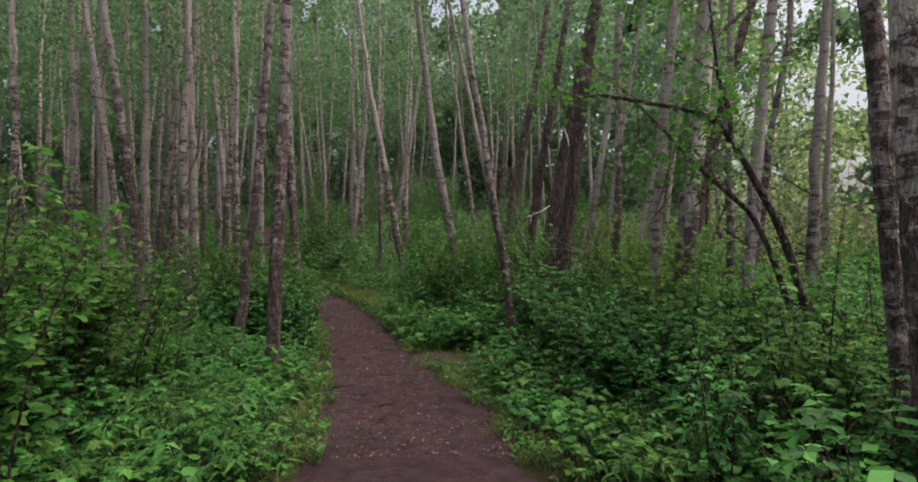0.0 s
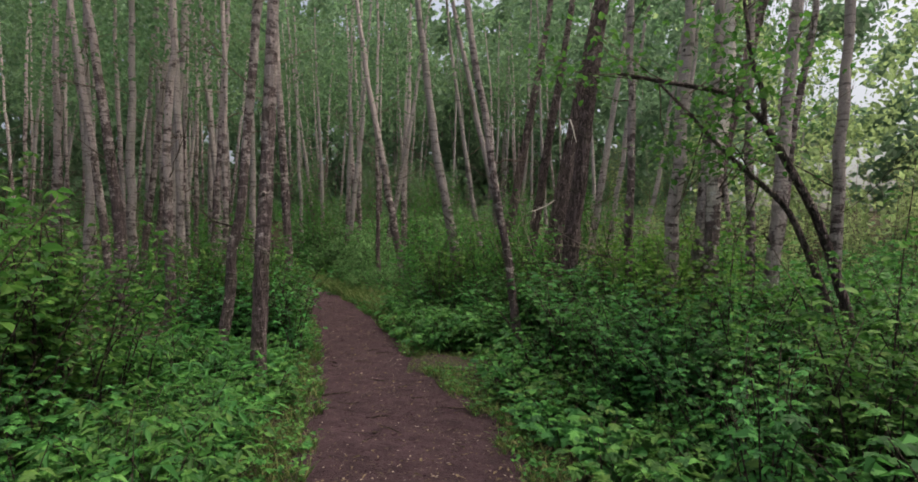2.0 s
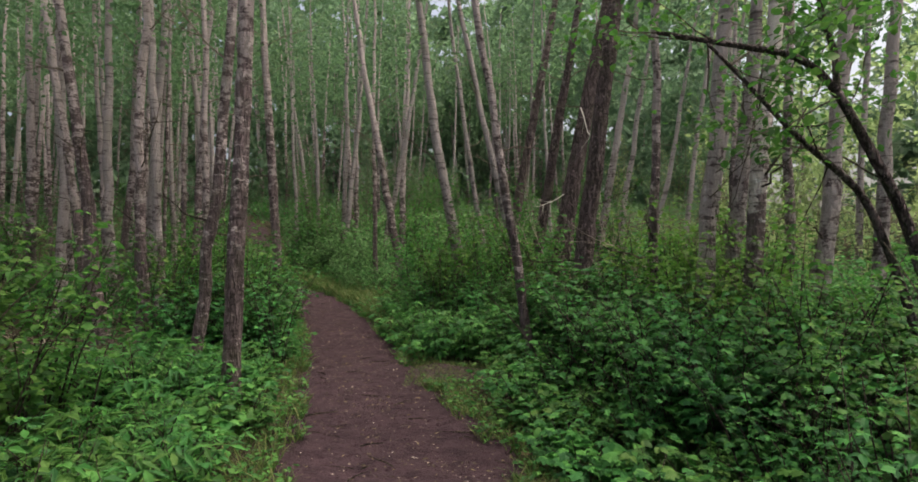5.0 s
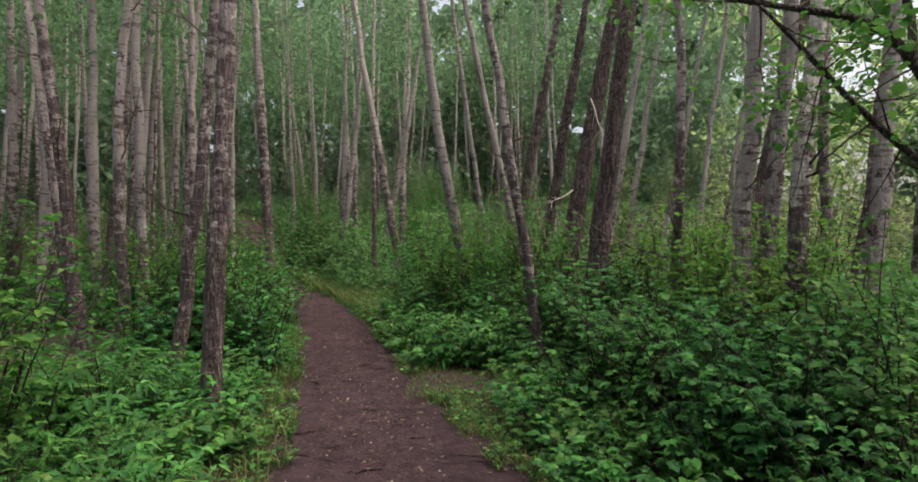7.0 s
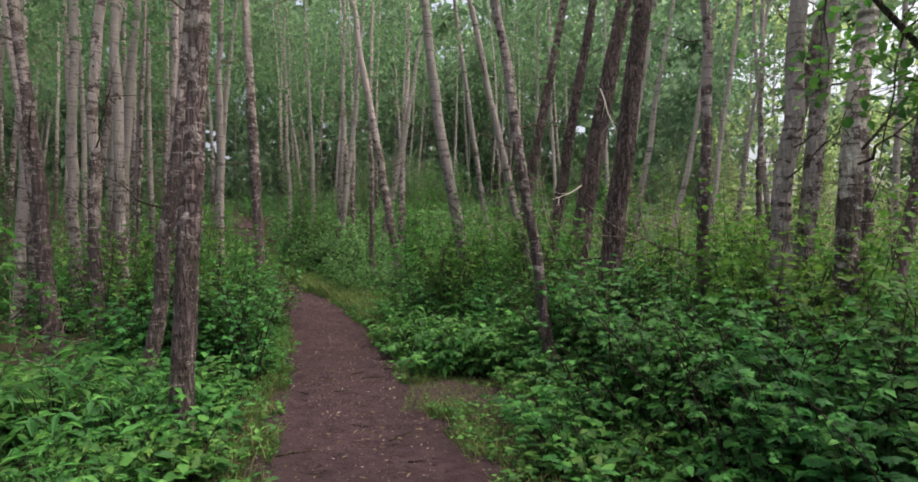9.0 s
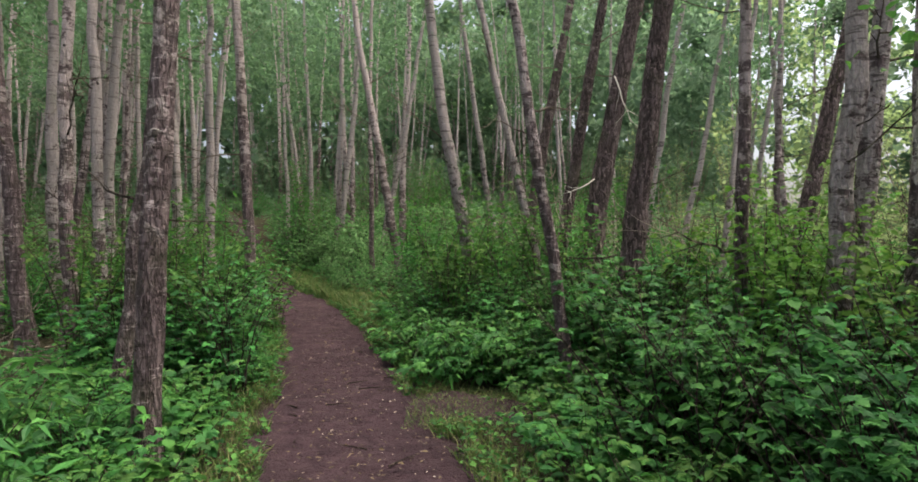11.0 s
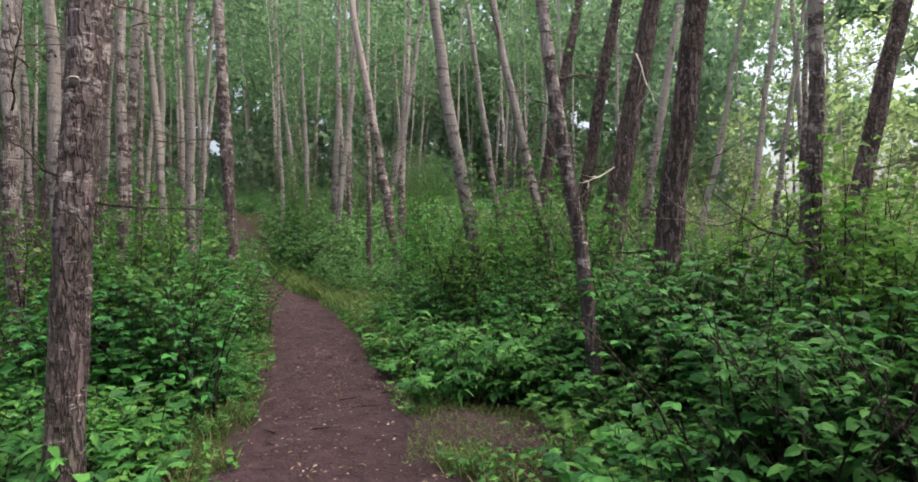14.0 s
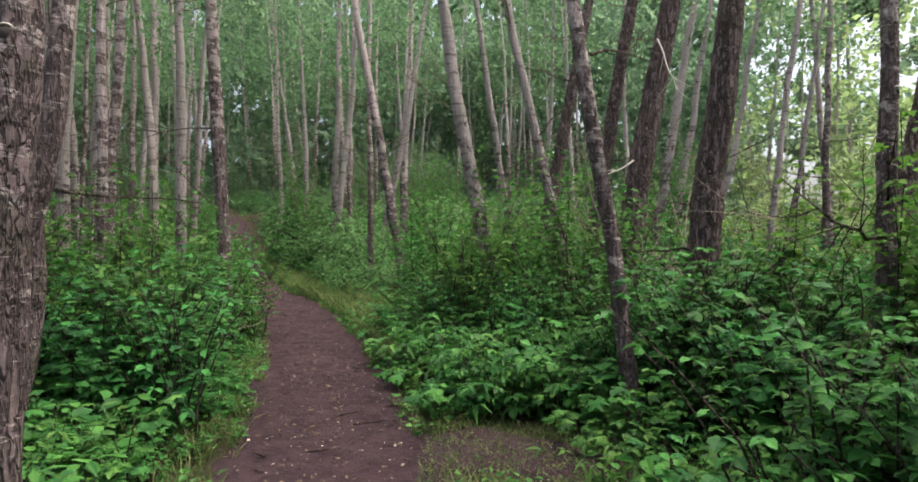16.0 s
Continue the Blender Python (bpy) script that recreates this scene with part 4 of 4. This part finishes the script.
cover("undergrowth", "green undergrowth filling the wood between the trunks", 35, 42000, SIMPLE, (0.07, 0.15), (0.02, 0.6), LEAF_SHRUB, spread(-16, 13, 8.0, 30.0, 0.35), 0.0)


def far_woods(name, label, seed, n, a0, a1, d0, d1, top, size, material):
    """A belt of leaf clumps between two bearings and distances."""
    r = np.random.default_rng(seed)
    k = n // 90
    ca, cd, ch = r.uniform(a0, a1, k), r.uniform(d0, d1, k), r.uniform(0, 1, k) ** 0.9
    pick = r.integers(0, k, n)
    a = radians(90) - np.radians(ca[pick]) + r.normal(0, 0.022, n)
    d = cd[pick] + r.normal(0, 1.0, n)
    x, y = d * np.cos(a), d * np.sin(a)
    h = np.clip(ch[pick] * (top + 3 * np.sin(a * 23) + 2 * np.sin(a * 57 + 1)) + r.normal(0, 0.7, n), 0, 40)
    base = np.column_stack([x, y, ground_z(x, y) + h])
    ob = new(name, leaves(name, SIMPLE, base, r.normal(size=(n, 3)), r.normal(size=(n, 3)) + np.array([0, 0, 0.6]), r.uniform(size[0], size[1], n), material, r))
    tagged(ob, label, "forest", kind="stuff")


# the belts' haze is only their paled leaf colour, except in clearing_woods
far_woods("far_woods", "distant leafy green forest closing the view", 41, 52000, -75, 26, 44, 60, 19, (0.35, 0.9), LEAF_HAZE_TINT)
far_woods("back_woods", "forest at the far end of the wood, leaf colour paled for haze", 43, 34000, -78, 24, 68, 84, 30, (0.9, 2.0), LEAF_HAZE_TINT)
far_woods("wood_edge", "low thicket at the foot of the far forest, leaf colour paled for haze", 45, 16000, -78, 24, 57, 65, 8, (0.5, 1.1), LEAF_HAZE_TINT)
far_woods("clearing_backdrop", "trees far beyond the clearing, leaf colour paled for haze", 44, 9000, 22, 78, 66, 84, 24, (0.8, 1.6), LEAF_HAZE_TINT)
# brightness of the clearing comes from the raised leaf colour
far_woods("clearing_woods", "leafy trees beyond an open clearing, sunlight put into their leaf colour", 42, 13000, 22, 78, 29, 46, 12, (0.2, 0.48), LEAF_SUN_TINT)


# leaf bits, twigs on the trail
def trail_spots(r, n, y0, y1):
    y = y0 + (y1 - y0) * r.uniform(0, 1, n) ** 1.3
    x = trail_x(y) + trail_half(y) * np.clip(r.normal(0.1, 0.6, n), -1.1, 1.25)
    u = np.clip(np.abs(x - trail_x(y)) / (trail_half(y) + 0.36), 0, 1)
    return np.column_stack([x, y, ground_z(x, y) + 0.016 + 0.012 * rumple(x * 1.3, y * 1.3) + 0.03 * u ** 3])


def trail_litter():
    r = np.random.default_rng(51)
    for name, label, n, blank, small, large, mat in (("leaf_bits", "pale fallen leaf bits scattered on the dirt", 1900, SIMPLE, 0.008, 0.036, CHIP),
                                                     ("bark_shreds", "thin brown bark shreds and needles on the dirt", 2600, NARROW, 0.015, 0.08, DRY)):
        base = trail_spots(r, n, 4.5, 24) + np.array([0, 0, 0.006])
        al = r.normal(size=(n, 3)) * np.array([1, 1, 0.12])
        ob = new(name, leaves(name, blank, base, al, r.normal(size=(n, 3)) * 0.25 + np.array([0, 0, 1]), small + (large - small) * r.uniform(0, 1, n) ** 1.8, mat, r))
        tagged(ob, label, "litter", kind="stuff")
    n = 2200
    c = trail_spots(r, n, 4.5, 20)
    size = 0.006 + 0.016 * r.uniform(0, 1, n) ** 3
    octa = np.array([(1, 0, 0), (-1, 0, 0), (0, 1, 0), (0, -1, 0), (0, 0, 0.7), (0, 0, -0.7)])
    tri = np.array([(0, 2, 4), (2, 1, 4), (1, 3, 4), (3, 0, 4), (2, 0, 5), (1, 2, 5), (3, 1, 5), (0, 3, 5)])
    v = c[:, None] + octa[None] * size[:, None, None] * r.uniform(0.6, 1.4, (n, 6, 1))
    f = (np.arange(n) * 6)[:, None, None] + tri[None]
    ob = new("soil_clods", mesh_tris("soil_clods", v.reshape(-1, 3), f.reshape(-1, 3), SOIL_PATH))
    tagged(ob, "small crumbs of soil and grit on the trail", "soil", kind="stuff")


trail_litter()


def stick(x, y, turn, length, thick, lift=0.03, material=BARK_TWIG, label="dark broken twig lying on the dirt trail"):
    r = np.random.default_rng(int(abs(x * 97 + y * 31) * 10))
    p = limb_points((-length / 2, 0, 0), (1, 0, 0), length, 0.0, r, 9)
    p[:, 2] = np.abs(p[:, 2]) * 0.4
    v, f = tube(p, np.linspace(thick, thick * 0.4, 9), 7, r, 0.08)
    ob = new("twig", mesh_tris("twig", v, f, material, True))
    ob.matrix_world = pose(x, y, float(ground_z(x, y)) + lift + thick * 0.4, 0, 0, turn)
    return tagged(ob, label, "twig", "twigs on the trail")


for k in range(70):
    yy = 5.2 + 13 * rng.uniform() ** 1.2
    stick(float(trail_x(yy)) + float(trail_half(yy)) * rng.uniform(-0.85, 0.9), yy, rng.uniform(0, 180), rng.uniform(0.06, 0.3), rng.uniform(0.003, 0.009))


def brush_pile():
    """Dead brushwood under the trees."""
    r = np.random.default_rng(61)
    root = tagged(new("brush_pile"), "tangle of dead brown branches between the trunks", "dead wood")
    root.location = (-5.2, 9.9, float(ground_z(-5.2, 9.9)))
    for _ in range(30):
        s = np.array([r.normal() * 0.75, r.normal() * 0.45, r.uniform(0.0, 0.4)])
        dead_branch(root, s, r.normal(size=3) * np.array([1, 0.7, 0.35]) + np.array([0, 0, 0.2]), r.uniform(0.5, 1.2), r.uniform(0.006, 0.014), r, BARK_DEAD)


def dead_shrub(x, y, seed, count):
    r = np.random.default_rng(seed)
    root = tagged(new("dead_shrub"), "bleached bare dead shrub of thin twisted twigs", "dead wood")
    root.location = (x, y, float(ground_z(x, y)))
    for _ in range(count):
        d = r.normal(size=3) * np.array([0.6, 0.5, 0.2]) + np.array([0, 0, 1.0])
        dead_branch(root, (r.normal() * 0.1, r.normal() * 0.1, -0.05), d, r.uniform(1.2, 2.6), r.uniform(0.007, 0.014), r, BARK_DEAD)


brush_pile()
dead_shrub(2.15, 12.4, 71, 9)
dead_shrub(3.3, 9.9, 72, 8)
dead_shrub(3.6, 13.5, 73, 8)


def arching_branch():
    """A dead branch that springs from the ground and bows over the plants."""
    r = np.random.default_rng(78)
    root = tagged(new("arching_branch"), "dark dead branch bowed over low leafy plants", "dead wood")
    root.location = (-4.7, 6.3, float(ground_z(-4.7, 6.3)))
    bow = np.array([(0.0, 0.0, -0.08), (0.3, 0.08, 0.62), (0.75, 0.13, 1.03), (1.2, 0.2, 1.10), (1.45, 0.26, 1.02), (1.64, 0.32, 0.88)])
    at = np.linspace(0, 5, 26)
    p = np.stack([np.interp(at, range(6), bow[:, i]) for i in range(3)], 1)
    for _ in range(4):
        p[1:-1] = (p[:-2] + p[1:-1] * 2 + p[2:]) / 4
    v, f = tube(p, np.linspace(0.022, 0.007, 26), 8, r, 0.06)
    child("limb", mesh_tris("limb", v, f, BARK_TWIG, True), root)
    for i in (9, 13, 17, 20, 23):
        q = limb_points(p[i], r.normal(size=3) * 0.6 + np.array([0.4, 0, -0.1]), r.uniform(0.15, 0.4), -0.1, r, 6)
        v, f = tube(q, np.linspace(0.006, 0.002, 6), 5)
        child("twig", mesh_tris("twig", v, f, BARK_TWIG, True), root)


arching_branch()
# the copied patterns stand in the wood behind the walk
for i, src in enumerate(NEAR + FAR + HERBS + SAPS + YELLOW + FARSAPS):
    src.location = (-6.0 - 0.9 * i, -8.0 - (i % 3), float(ground_z(-6.0 - 0.9 * i, -8.0 - (i % 3))))
for i, src in enumerate(far_kinds):
    src.location = (-14 + 5.5 * i, -13.0, float(ground_z(-14 + 5.5 * i, -13.0)))
